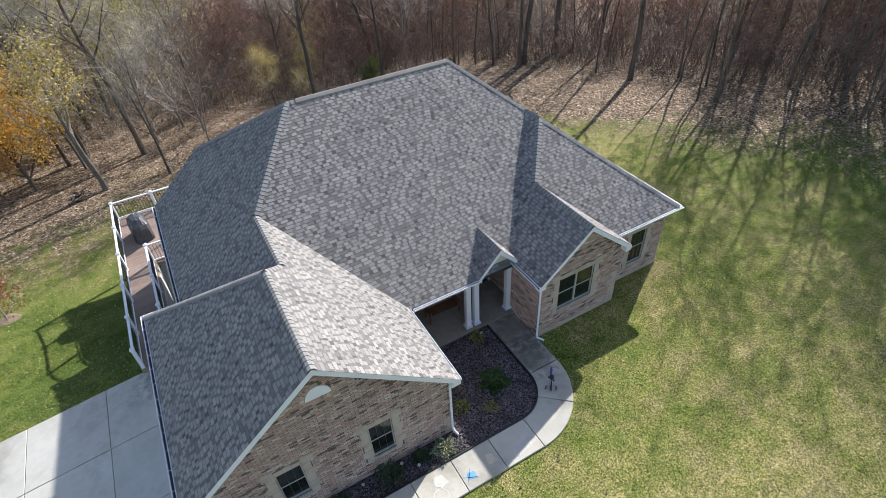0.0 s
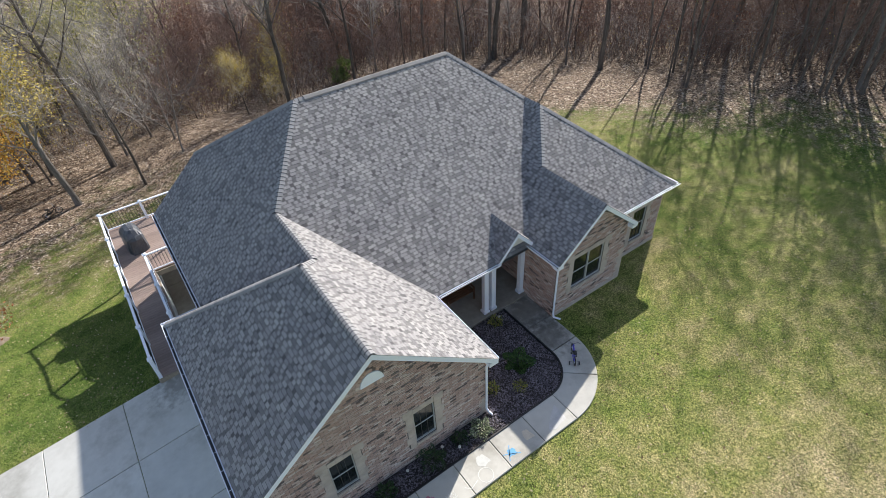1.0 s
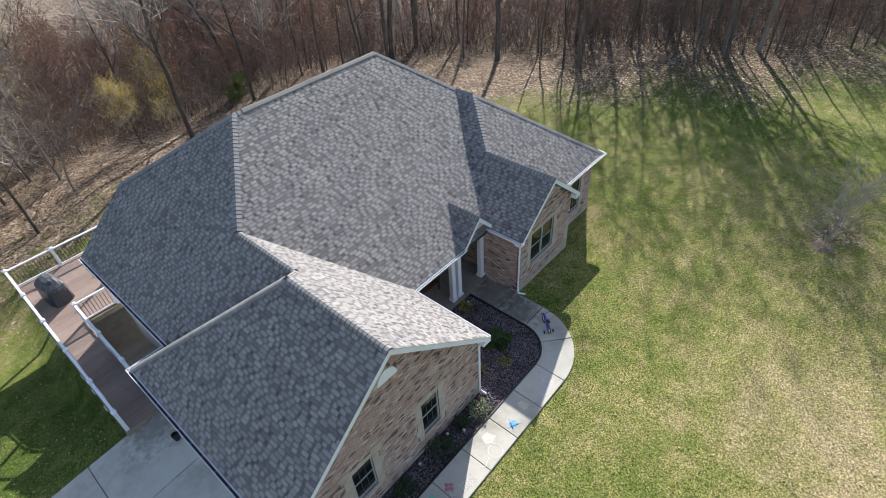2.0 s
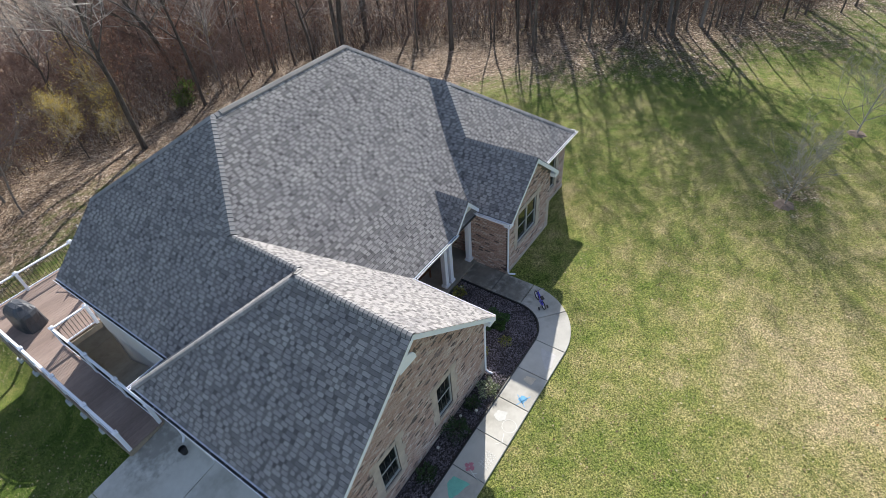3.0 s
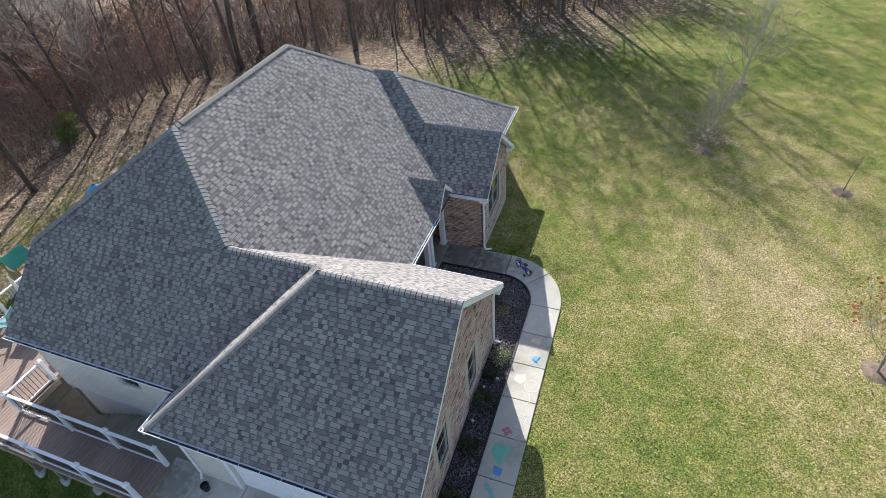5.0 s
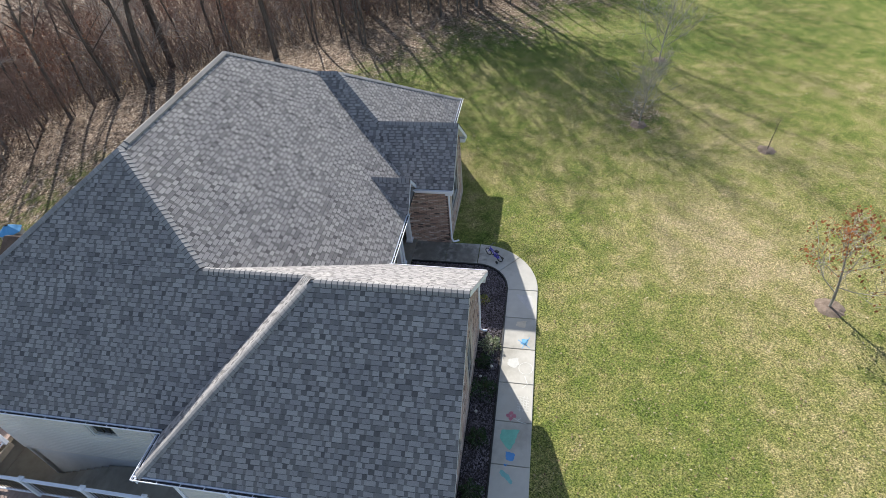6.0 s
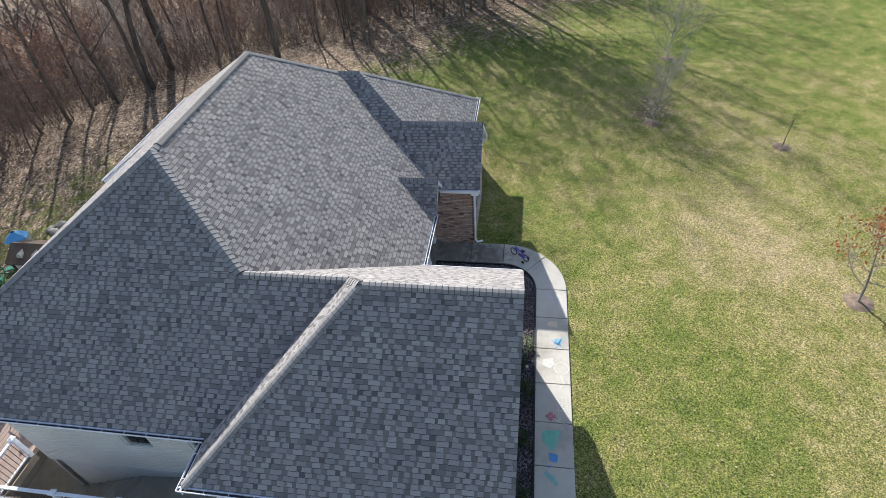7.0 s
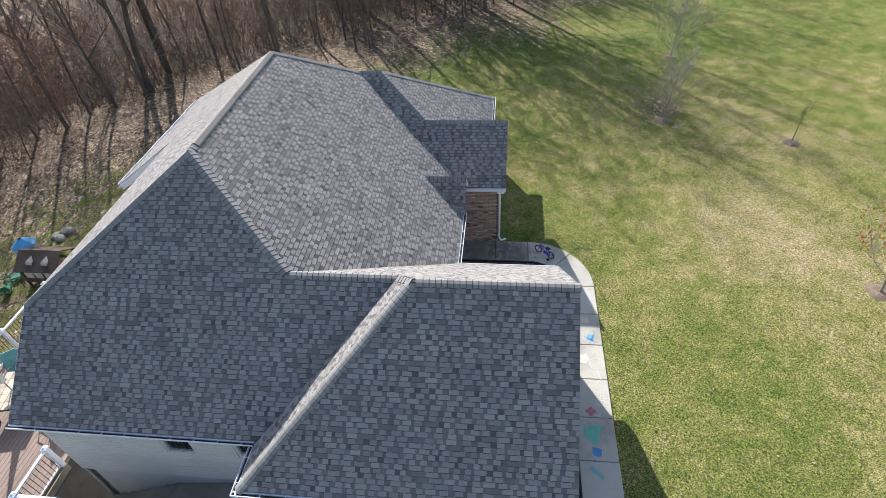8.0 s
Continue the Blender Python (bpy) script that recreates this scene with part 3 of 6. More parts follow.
def window(w, u0, u1, z0, z1, lights=1, material=None, stone=True, rnd=None, deep=0.09):
    ob, a, e, out, length, height = w
    win = new("window")
    win.parent = house
    f = 0.032
    fm = material or SASH
    bm = bmesh.new()
    for lo, hi in (((u0, z0, -deep), (u0 + f, z1, -0.02)), ((u1 - f, z0, -deep), (u1, z1, -0.02)), ((u0 + f, z1 - f, -deep), (u1 - f, z1, -0.02)), ((u0 + f, z0, -deep), (u1 - f, z0 + f, -0.02))):
        oriented(bm, a, e, out, lo, hi, 0.004)
    part("window_frame", bm, fm, win)
    wl = (u1 - u0 - 2 * f) / lights
    for i in range(lights):
        s0, s1 = u0 + f + wl * i, u0 + f + wl * (i + 1)
        if i:
            part("mullion", oriented(bmesh.new(), a, e, out, (s0 - 0.028, z0 + f, -deep), (s0 + 0.028, z1 - f, -0.015), 0.004), fm, win)
        mid = (z0 + z1) / 2
        part("meeting_rail", oriented(bmesh.new(), a, e, out, (s0, mid - 0.014, -deep - 0.01), (s1, mid + 0.014, -0.04), 0.003), fm, win)
        for q0, q1, d in ((z0 + f, mid - 0.02, -0.075), (mid + 0.02, z1 - f, -0.06)):
            part("pane", oriented(bmesh.new(), a, e, out, (s0, q0, d - 0.006), (s1, q1, d)), GLASS, win)
        if lights == 1:
            for j in (1, 2):
                c = s0 + (s1 - s0) * j / 3
                part("muntin", oriented(bmesh.new(), a, e, out, (c - 0.006, z0 + f, -0.074), (c + 0.006, z1 - f, -0.052)), BRONZE, win)
    part("recess", oriented(bmesh.new(), a, e, out, (u0 + 0.01, z0 + 0.01, -0.245), (u1 - 0.01, z1 - 0.01, -0.16)), DARK, win)
    if stone:
        h = (z1 - z0 + 0.5) / 6
        for side in (0, 1):
            for i in range(6):
                wide = (0.34 if i % 2 else 0.24) + rnd.uniform(-0.03, 0.03)
                s0, s1 = (u0 - wide, u0 - 0.004) if side == 0 else (u1 + 0.004, u1 + wide)
                q = z0 - 0.22 + h * i
                part("stone", oriented(bmesh.new(), a, e, out, (s0, q + 0.004, -0.02), (s1, q + h - 0.004, 0.014 + rnd.random() * 0.008), 0.006), STONE, win)
        n = max(3, int((u1 - u0) / 0.2))
        for i in range(n):
            s0, s1 = u0 + (u1 - u0) * i / n, u0 + (u1 - u0) * (i + 1) / n
            part("lintel_stone", oriented(bmesh.new(), a, e, out, (s0 + 0.003, z1 + 0.003, -0.02), (s1 - 0.003, z1 + 0.2 + rnd.uniform(-0.03, 0.03), 0.016), 0.006), STONE, win)
        n = max(6, int((u1 - u0) / 0.075))
        for i in range(n):
            s0, s1 = u0 + (u1 - u0) * i / n, u0 + (u1 - u0) * (i + 1) / n
            part("sill_brick", oriented(bmesh.new(), a, e, out, (s0 + 0.006, z0 - 0.13, -0.06), (s1 - 0.006, z0 - 0.005, 0.045), 0.004), STONE, win)
    return win


def eave(p, q, outward, gutter=True, tuck=0.0):
    """Fascia board and open gutter with straps along an eave from p to q."""
    p, q, o = Vector(p), Vector(q), Vector(outward)
    e = (q - p).normalized()
    z = Vector((0, 0, 1))
    part("fascia", prism(bmesh.new(), [p - z * 0.03, q - z * 0.03, q - z * 0.19, p - z * 0.19], o * 0.022), WHITE, house)
    if not gutter:
        return
    p, q = p - o * tuck, q - o * tuck
    prof = [(0.024, -0.02), (0.024, -0.105), (0.10, -0.105), (0.125, -0.06), (0.128, -0.006), (0.112, -0.006), (0.110, -0.055), (0.092, -0.093), (0.036, -0.093), (0.036, -0.02)]
    g = part("gutter", prism(bmesh.new(), [p + o * d + z * h for d, h in prof], q - p), WHITE, house)
    # near-black filler along the bottom of the trough
    part("gutter_filler", prism(bmesh.new(), [p + o * d + z * h for d, h in ((0.04, -0.07), (0.04, -0.09), (0.09, -0.09), (0.107, -0.06))], q - p), UNDERLAY, g)
    n = int((q - p).length / 0.62)
    bm0 = boxes(((-0.007, 0.01, -0.014), (0.007, 0.118, -0.008)))
    me = bpy.data.meshes.new("gutter_strap")
    bm0.to_mesh(me)
    bm0.free()
    me.materials.append(WHITE)
    turn = math.atan2(o.y, o.x) - math.pi / 2
    for i in range(n):
        ob = child("gutter_strap", me, g)
        ob.location = p + e * (0.3 + 0.62 * i)
        ob.rotation_euler = (0, 0, turn)


def rake(p, q, out, depth=0.21, reach=0.3):
    p, q, o, z = Vector(p), Vector(q), Vector(out), Vector((0, 0, 1))
    part("rake_board", prism(bmesh.new(), [p - z * 0.02, q - z * 0.02, q - z * depth, p - z * depth], o * 0.03), WHITE, house)
    part("soffit", prism(bmesh.new(), [p - z * 0.13, q - z * 0.13, q - z * 0.15, p - z * 0.15], -o * reach), WHITE, house)


def soffit(x0, y0, x1, y1, z=2.70):
    part("soffit", boxes(((x0, y0, z - 0.03), (x1, y1, z))), WHITE, house)


def boards(w, low, high, openings=(), step=0.112):
    """Lapped horizontal siding boards on a wall."""
    ob, a, e, out, length, height = w
    z = low
    while z < high - 0.03:
        runs = [(0.0, length)]
        for o0, o1, z0, z1 in openings:
            if z + step > z0 - 0.06 and z < z1 + 0.06:
                nxt = []
                for r0, r1 in runs:
                    if o0 - 0.07 > r0:
                        nxt.append((r0, min(r1, o0 - 0.07)))
                    if o1 + 0.07 < r1:
                        nxt.append((max(r0, o1 + 0.07), r1))
                runs = nxt
        for r0, r1 in runs:
            bm = bmesh.new()
            top = min(step, high - z)
            prism(bm, [place_on(a, e, out, r0, z + top * h, d) for h, d in ((0, 0.002), (0, 0.034), (0.66, 0.030), (0.76, 0.010), (1.0, 0.008), (1.0, 0.002))], e * (r1 - r0))
            part("siding_board", bm, SIDING, ob)
        z += step


def downspout(pts):
    bm = bmesh.new()
    for a, b in zip(pts, pts[1:]):
        tube(bm, a, b, 0.038, 0.038, 6)
    part("downspout", bm, WHITE, house)


def build_walls():
    rnd = random.Random(9)
    low = -0.25
    # garage gable front
    f = lambda p, x: p[0] + p[1] * x - 0.15
    op = [(4.55, 5.27, 0.82, 2.30), (1.90, 2.62, 0.86, 2.28)]
    w = wall("wall", (-2.62, 8.5), (4.58, 8.5), low, [(0, f(P2, -2.62)), (3.61, 5.87), (7.2, f(PL, 4.58))], op)
    arch = [(3.26, 3.94, 4.60, 4.90), (3.33, 3.87, 4.90, 5.03)]
    lay_bricks(w, 0.02, op, rnd, 300, [(o[0] - 0.26, o[1] + 0.26, o[2] - 0.14, o[3] + 0.2) for o in op] + arch)
    for o in op:
        window(w, *o, rnd=rnd)
    a, e, out = w[1:4]
    bm = bmesh.new()
    ring = [(3.6 + 0.335 * math.cos(math.pi * i / 14), 4.62 + 0.40 * math.sin(math.pi * i / 14)) for i in range(15)]
    prism(bm, [place_on(a, e, out, u, z, 0.035) for u, z in ring], -out * 0.06)
    vent = part("gable_vent", bm, WHITE, house, "white half-round gable vent panel")
    for i in range(11):
        t = math.pi * (i + 0.5) / 11
        c = (3.6 + 0.40 * math.cos(t), 4.62 + 0.465 * math.sin(t))
        d = Vector((math.cos(t), math.sin(t)))
        s = Vector((-d.y, d.x))
        quad = [(c[0] + d.x * k + s.x * l, c[1] + d.y * k + s.y * l) for k, l in ((-0.055, -0.045), (0.055, -0.052), (0.055, 0.052), (-0.055, 0.045))]
        part("arch_brick", prism(bmesh.new(), [place_on(a, e, out, u, z, 0.02) for u, z in quad], -out * 0.04), BRICK_PART, vent)
    for i in range(9):
        part("sill_brick", oriented(bmesh.new(), a, e, out, (3.24 + 0.08 * i, 4.47, -0.02), (3.31 + 0.08 * i, 4.60, 0.03), 0.004), BRICK_PART, vent)
    # brick plinth line and corner stones
    part("plinth", oriented(bmesh.new(), a, e, out, (-0.02, -0.25, -0.05), (7.22, 0.05, 0.025), 0.006), STONE, house)
    for i in range(4):
        part("corner_stone", oriented(bmesh.new(), a, e, out, (6.92 + 0.1 * (i % 2), 0.052 + 0.2 * i, -0.05), (7.225, 0.245 + 0.2 * i, 0.022), 0.006), STONE, house)
    # garage sides
    wall_e = wall("wall", (4.58, 8.5), (4.58, 13.6), low, [(0, 2.8), (5.1, 2.8)])
    lay_bricks(wall_e, 0.02, [], rnd)
    door = [(1.55, 6.45, -0.25, 2.2)]
    wall_w = wall("wall", (-2.62, 15.55), (-2.62, 8.5), low, [(0, 2.75), (7.05, 2.75)], door, material=SIDING)
    boards(wall_w, 0.02, 2.68, door)
    a, e, out = wall_w[1:4]
    gd = tagged(new("garage_door"), "white panelled garage door")
    gd.parent = house
    for i in range(4):
        z = -0.02 + 0.545 * i
        pn = part("door_panel", oriented(bmesh.new(), a, e, out, (1.56, z, -0.14), (6.44, z + 0.535, -0.10), 0.006), WHITE, gd)
        for j in range(8):
            part("raised_field", oriented(bmesh.new(), a, e, out, (1.66 + 0.6 * j, z + 0.09, -0.10), (2.13 + 0.6 * j, z + 0.445, -0.088), 0.008), WHITE, pn)
    for lo, hi in (((1.45, -0.02, 0), (1.56, 2.32, 0.035)), ((6.44, -0.02, 0), (6.55, 2.32, 0.035)), ((1.56, 2.2, 0), (6.44, 2.32, 0.035))):
        part("door_casing", oriented(bmesh.new(), a, e, out, lo, hi, 0.004), WHITE, gd)
    w_r = wall("wall", (-1.38, 15.55), (-2.62, 15.55), -2.6, [(0, 2.75), (1.24, 2.75)], material=FOUNDATION)
    boards(w_r, 0.02, 2.68)
    # main west wall over the stair yard
    op = [(3.46, 4.22, 1.36, 2.45), (5.55, 6.1, 1.42, 2.45)]
    w_m = wall("wall", (-1.38, 22.4), (-1.38, 15.55), -3.0, [(0, 2.85), (6.85, 2.85)], op, material=FOUNDATION)
    boards(w_m, -0.16, 2.74, op)
    for o in op:
        window(w_m, *o, stone=False, rnd=rnd)
    # rear and east
    plain = dict(material=SIDING)
    w_b = wall("wall", (8.9, 22.3), (-1.38, 22.3), -3.2, [(0, 4.75), (8.0, 4.75), (10.28, 2.8)], **plain)
    boards(w_b, -0.16, 2.7)
    wall("wall", (8.9, 25.3), (8.9, 22.3), -3.2, [(0, 2.85), (3.0, 4.8)], **plain)
    wall("wall", (15.95, 25.3), (8.9, 25.3), -3.6, [(0, 2.8), (7.05, 2.8)], **plain)
    w_x = wall("wall", (15.95, 10.9), (15.95, 25.3), -3.6, [(0, 2.8), (14.4, 2.8)], **plain)
    # wing
    op = [(0.85, 2.43, 1.0, 2.46)]
    w_g = wall("wall", (9.2, 10.2), (12.88, 10.2), low, [(0, f(PD, 9.2)), (1.784, 4.48), (3.68, f(PG, 12.88))], op)
    lay_bricks(w_g, 0.06, op, rnd, 0, [(op[0][0] - 0.26, op[0][1] + 0.26, op[0][2] - 0.14, op[0][3] + 0.2)])
    window(w_g, *op[0], lights=2, rnd=rnd)
    op = [(1.33, 2.13, 0.66, 2.22)]
    w_f = wall("wall", (12.88, 10.9), (15.95, 10.9), low, [(0, 2.8), (3.07, 2.8)], op)
    lay_bricks(w_f, 0.06, op, rnd, 0, [(op[0][0] - 0.26, op[0][1] + 0.26, op[0][2] - 0.14, op[0][3] + 0.2)])
    window(w_f, *op[0], rnd=rnd)
    w_s = wall("wall", (9.2, 12.05), (9.2, 10.2), low, [(0, 2.8), (1.85, 2.8)])
    lay_bricks(w_s, 0.02, [], rnd)
    w_t = wall("wall", (12.88, 10.2), (12.88, 10.9), low, [(0, 2.8), (0.7, 2.8)])
    lay_bricks(w_t, 0.02, [], rnd)
    for ww, n in ((w_g, 3.68), (w_f, 3.07)):
        a, e, out = ww[1:4]
        part("plinth", oriented(bmesh.new(), a, e, out, (-0.01, -0.25, -0.05), (n + 0.02, 0.16, 0.03), 0.008), STONE, house)
    for i in range(7):
        a, e, out = w_g[1:4]
        part("corner_stone", oriented(bmesh.new(), a, e, out, (3.36 + 0.1 * (i % 2), 0.165 + 0.2 * i, -0.05), (3.70, 0.36 + 0.2 * i, 0.022), 0.006), STONE, house)
    # recessed porch
    op = [(3.72, 4.80, 0.12, 2.2), (0.9, 2.3, 0.7, 2.2)]
    w_p = wall("wall", (4.58, 13.6), (9.45, 13.6), low, [(0, 2.9), (4.87, 2.9)], op)
    lay_bricks(w_p, 0.1, op, rnd)
    window(w_p, *op[1], lights=2, stone=False, rnd=rnd)
    w_q = wall("wall", (9.45, 13.6), (9.45, 12.05), low, [(0, 2.8), (1.55, 2.8)])
    lay_bricks(w_q, 0.1, [], rnd)
    a, e, out = w_p[1:4]
    dr = tagged(new("door"), "dark brown panelled front door with white frame and sidelights")
    dr.parent = house
    part("door_leaf", oriented(bmesh.new(), a, e, out, (3.80, 0.14, -0.12), (4.36, 2.16, -0.07), 0.006), surface("door_wood", (0.075, 0.035, 0.02), (0.13, 0.065, 0.038), 2.0, 25.0, 0.4, 0.2, 0.003), dr)
    part("sidelight", oriented(bmesh.new(), a, e, out, (4.42, 0.14, -0.10), (4.72, 2.16, -0.08)), GLASS, dr)
    for u in (3.73, 4.36, 4.72):
        part("door_frame", oriented(bmesh.new(), a, e, out, (u, 0.12, -0.12), (u + 0.05, 2.22, 0.03), 0.004), WHITE, dr)
    part("door_knob", tube(bmesh.new(), place_on(a, e, out, 3.88, 1.05, -0.07), place_on(a, e, out, 3.88, 1.05, -0.01), 0.03), BLACK, dr)
    part("ceiling", boxes(((4.58, 11.55, 2.66), (9.45, 13.6, 2.70))), WHITE, house)
    part("beam", boxes(((4.60, 11.62, 2.45), (7.5, 11.82, 2.66))), WHITE, house)
    # pediment over the entry
    z0 = 2.66
    bm = prism(bmesh.new(), [(7.50, 11.62, z0), (9.15, 11.62, z0), (9.15, 11.62, 2.85), (8.305, 11.62, 3.70), (7.50, 11.62, 2.87)], (0, 0.12, 0))
    part("pediment", bm, SIDING, house)
    for x, y in ((7.27, 11.9), (7.62, 11.9), (9.06, 11.93)):
        col = part("porch_column", boxes(((x - 0.10, y - 0.10, 0.22), (x + 0.10, y + 0.10, 2.5)), bevel=0.012), WHITE, house, "square white porch column")
        part("column_base", boxes(((x - 0.14, y - 0.14, 0.1), (x + 0.14, y + 0.14, 0.22)), bevel=0.015), WHITE, col)
        part("column_cap", boxes(((x - 0.135, y - 0.135, 2.5), (x + 0.135, y + 0.135, 2.66)), bevel=0.015), WHITE, col)


def build_eaves():
    z = Vector((0, 0, 1))
    eave(on(P2, XW, YG), on(P2, XW, YB + 0.12), (-1, 0, 0))
    eave(on(PB, XW - 0.12, YB), on(PB, X1, YB), (0, 1, 0))
    eave(on(P1, X1, 15.9), on(P1, X1, YK), (-1, 0, 0))
    eave(on(PL, XL, YG), on(PL, XL, 11.42), (1, 0, 0), tuck=0.075)
    eave(on(PM, XL + 0.12, YM), on(PM, PORCH_W + 0.1, YM), (0, -1, 0))
    eave(on(PD, XD, YR), on(PD, XD, 11.5), (-1, 0, 0))
    eave(on(PN, XG, YN), on(PN, XE + 0.12, YN), (0, -1, 0))
    eave(on(PE, XE, YN), on(PE, XE, YBK), (1, 0, 0))
    eave(on(PK, XK, YBK), on(PK, XE, YBK), (0, 1, 0))
    eave(knee, on(PK, XK, YK), (0, 1, 0), gutter=False)
    rake(on(P2, XW, YG), meet(P2, PL, y=YG), (0, -1, 0))
    rake(meet(P2, PL, y=YG), on(PL, XL, YG), (0, -1, 0))
    rake(on(PD, XD, YR), meet(PD, PG, y=YR), (0, -1, 0), reach=0.26)
    rake(meet(PD, PG, y=YR), on(PG, XG, YR), (0, -1, 0), reach=0.26)
    rake(on(QW, PORCH_W, PORCH_Y), meet(QW, QE, y=PORCH_Y), (0, -1, 0), reach=0.25)
    rake(meet(QW, QE, y=PORCH_Y), on(QE, PORCH_E, PORCH_Y), (0, -1, 0), reach=0.25)
    rake(on(P1, X1, YK), knee, (0, 1, 0))
    rake(on(PK, XK, YK), on(PK, XK, YBK), (-1, 0, 0), depth=0.3)
    # boxed returns at the feet of the gables
    for x0, x1, y, zz in ((4.50, 4.80, 8.22, 2.83), (12.84, 13.07, 9.96, 2.83), (-2.90, -2.60, 8.22, 2.78), (8.95, 9.24, 9.96, 2.84)):
        part("eave_return", boxes(((x0, y, zz - 0.2), (x1, y + 0.27, zz - 0.03)), bevel=0.006), WHITE, house)
    soffit(-2.88, 8.3, -2.6, 15.9)
    soffit(-2.88, 15.55, -1.38, 15.9)
    soffit(-1.70, 15.9, -1.36, 22.58, 2.76)
    soffit(4.56, 8.3, 4.78, 11.55)
    soffit(4.78, 11.41, 7.5, 11.64, 2.69)
    soffit(8.97, 10.0, 9.22, 11.6, 2.74)
    soffit(12.9, 10.62, 16.24, 10.92, 2.76)
    soffit(15.93, 10.92, 16.24, 25.6, 2.76)
    downspout([(4.72, 8.40, 2.70), (4.55, 8.44, 2.45), (4.55, 8.44, 0.25), (4.58, 8.36, 0.12), (4.62, 8.22, 0.08)])
    downspout([(9.0, 10.06, 2.78), (9.16, 10.13, 2.5), (9.16, 10.13, 0.3), (9.12, 10.06, 0.14), (9.3, 9.86, 0.07)])
    downspout([(-2.86, 15.45, 2.72), (-2.68, 15.4, 2.5), (-2.68, 15.4, 0.2), (-2.80, 15.35, 0.06)])


build_roof()
build_ridges()
build_walls()
build_eaves()


# ---- paving ----
def slab(bm_pts, z0, z1, material, parent, name="slab", bevel=0.012, fall=None):
    bm = bmesh.new()
    prism(bm, [Vector((x, y, z1 + (fall(x) if fall else 0.0))) for x, y in bm_pts], (0, 0, z0 - z1))
    bm.verts.ensure_lookup_table()
    high = set(list(bm.verts)[:len(bm_pts)])
    bmesh.ops.recalc_face_normals(bm, faces=bm.faces)
    top = [e for e in bm.edges if all(v in high for v in e.verts)]
    bmesh.ops.bevel(bm, geom=top, offset=bevel, segments=1, affect="EDGES", profile=0.5)
    return part(name, bm, material, parent)


def build_paving():
    walkway = empty("pavement", "pale curved concrete front walk in jointed slabs", "walk", kind="structure")
    z1, g = 0.045, 0.010
    xs = [6.72 - 1.375 * i for i in range(7)] + [-2.46]
    for x1, x0 in zip(xs, xs[1:]):
        slab([(x0 + g, 6.50), (x1 - g, 6.50), (x1 - g, 7.62), (x0 + g, 7.62)], -0.2, z1, CONCRETE, walkway)
    c, ro, ri = (6.72, 8.94), 2.44, 1.25
    cuts = [-90.0, -43.0, 0.0]
    for a0, a1 in zip(cuts, cuts[1:]):
        n = 14
        arc = [math.radians(a0 + 0.35 + (a1 - a0 - 0.7) * i / n) for i in range(n + 1)]
        ring = [(c[0] + ro * math.cos(t), c[1] + ro * math.sin(t)) for t in arc] + [(c[0] + ri * math.cos(t), c[1] + (ri + 0.06) * math.sin(t)) for t in arc[::-1]]
        slab(ring, -0.2, z1, CONCRETE, walkway)
    slab([(7.96, 8.95 + g), (9.16, 8.95 + g), (9.16, 10.27 - g), (7.95, 10.27 - g)], -0.2, z1, CONCRETE, walkway)
    slab([(7.95, 10.27 + g), (9.16, 10.27 + g), (9.18, 11.64 - g), (7.95, 11.64 - g)], -0.2, z1, CONCRETE, walkway)
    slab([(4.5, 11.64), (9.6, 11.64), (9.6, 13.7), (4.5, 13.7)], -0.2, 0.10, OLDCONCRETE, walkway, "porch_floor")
    drive = empty("driveway", "broad pale concrete driveway with saw-cut joints", "driveway", kind="structure")
    xs = [-2.45, -5.37, -8.08, -10.8, -13.5, -16.2, -18.9]
    for i in range(6):
        for k in range(5):
            f = lambda x, kk: 16.55 - 0.03 * x - 2.71 * kk
            x1, x0 = xs[i] - g, xs[i + 1] + g
            pts = [(x0, f(x0, k + 1) + g), (x1, f(x1, k + 1) + g), (x1, f(x1, k) - g), (x0, f(x0, k) - g)]
            slab(pts, -0.2, 0.02, DRIVE, drive, fall=drive_z)


build_paving()


# ---- stair yard and deck ----
def build_yard():
    yard = empty("stair_yard", "sunken concrete stairs and landing beside the house wall", "stairs", kind="structure")
    for i in range(8):
        y1, z1 = 22.25 - 0.375 * i, -2.15 + 0.18 * (i + 1)
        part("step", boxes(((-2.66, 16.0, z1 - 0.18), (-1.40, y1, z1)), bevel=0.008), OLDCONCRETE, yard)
    part("ramp", prism(bmesh.new(), [(-2.66, 19.25, -0.70), (-1.40, 19.25, -0.70), (-1.40, 15.6, 0.005), (-2.66, 15.6, 0.005)], (0, 0, -0.3)), OLDCONCRETE, yard)
    for k in range(3):
        for x0, x1 in ((-2.66, -0.2), (-0.19, 2.6), (2.61, 5.6), (5.61, 8.8)):
            if k or x0 < -1:
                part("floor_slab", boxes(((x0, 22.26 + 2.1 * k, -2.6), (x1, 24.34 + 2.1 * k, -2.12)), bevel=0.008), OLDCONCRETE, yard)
    part("retaining_wall", boxes(((-2.86, 16.56, -3.2), (-2.66, 22.9, -0.05)), bevel=0.01), FOUNDATION, yard)
    part("retaining_wall", boxes(((-2.86, 22.9, -3.2), (-2.66, 26.0, -1.6)), bevel=0.01), FOUNDATION, yard)


build_yard()

DZ = 0.08


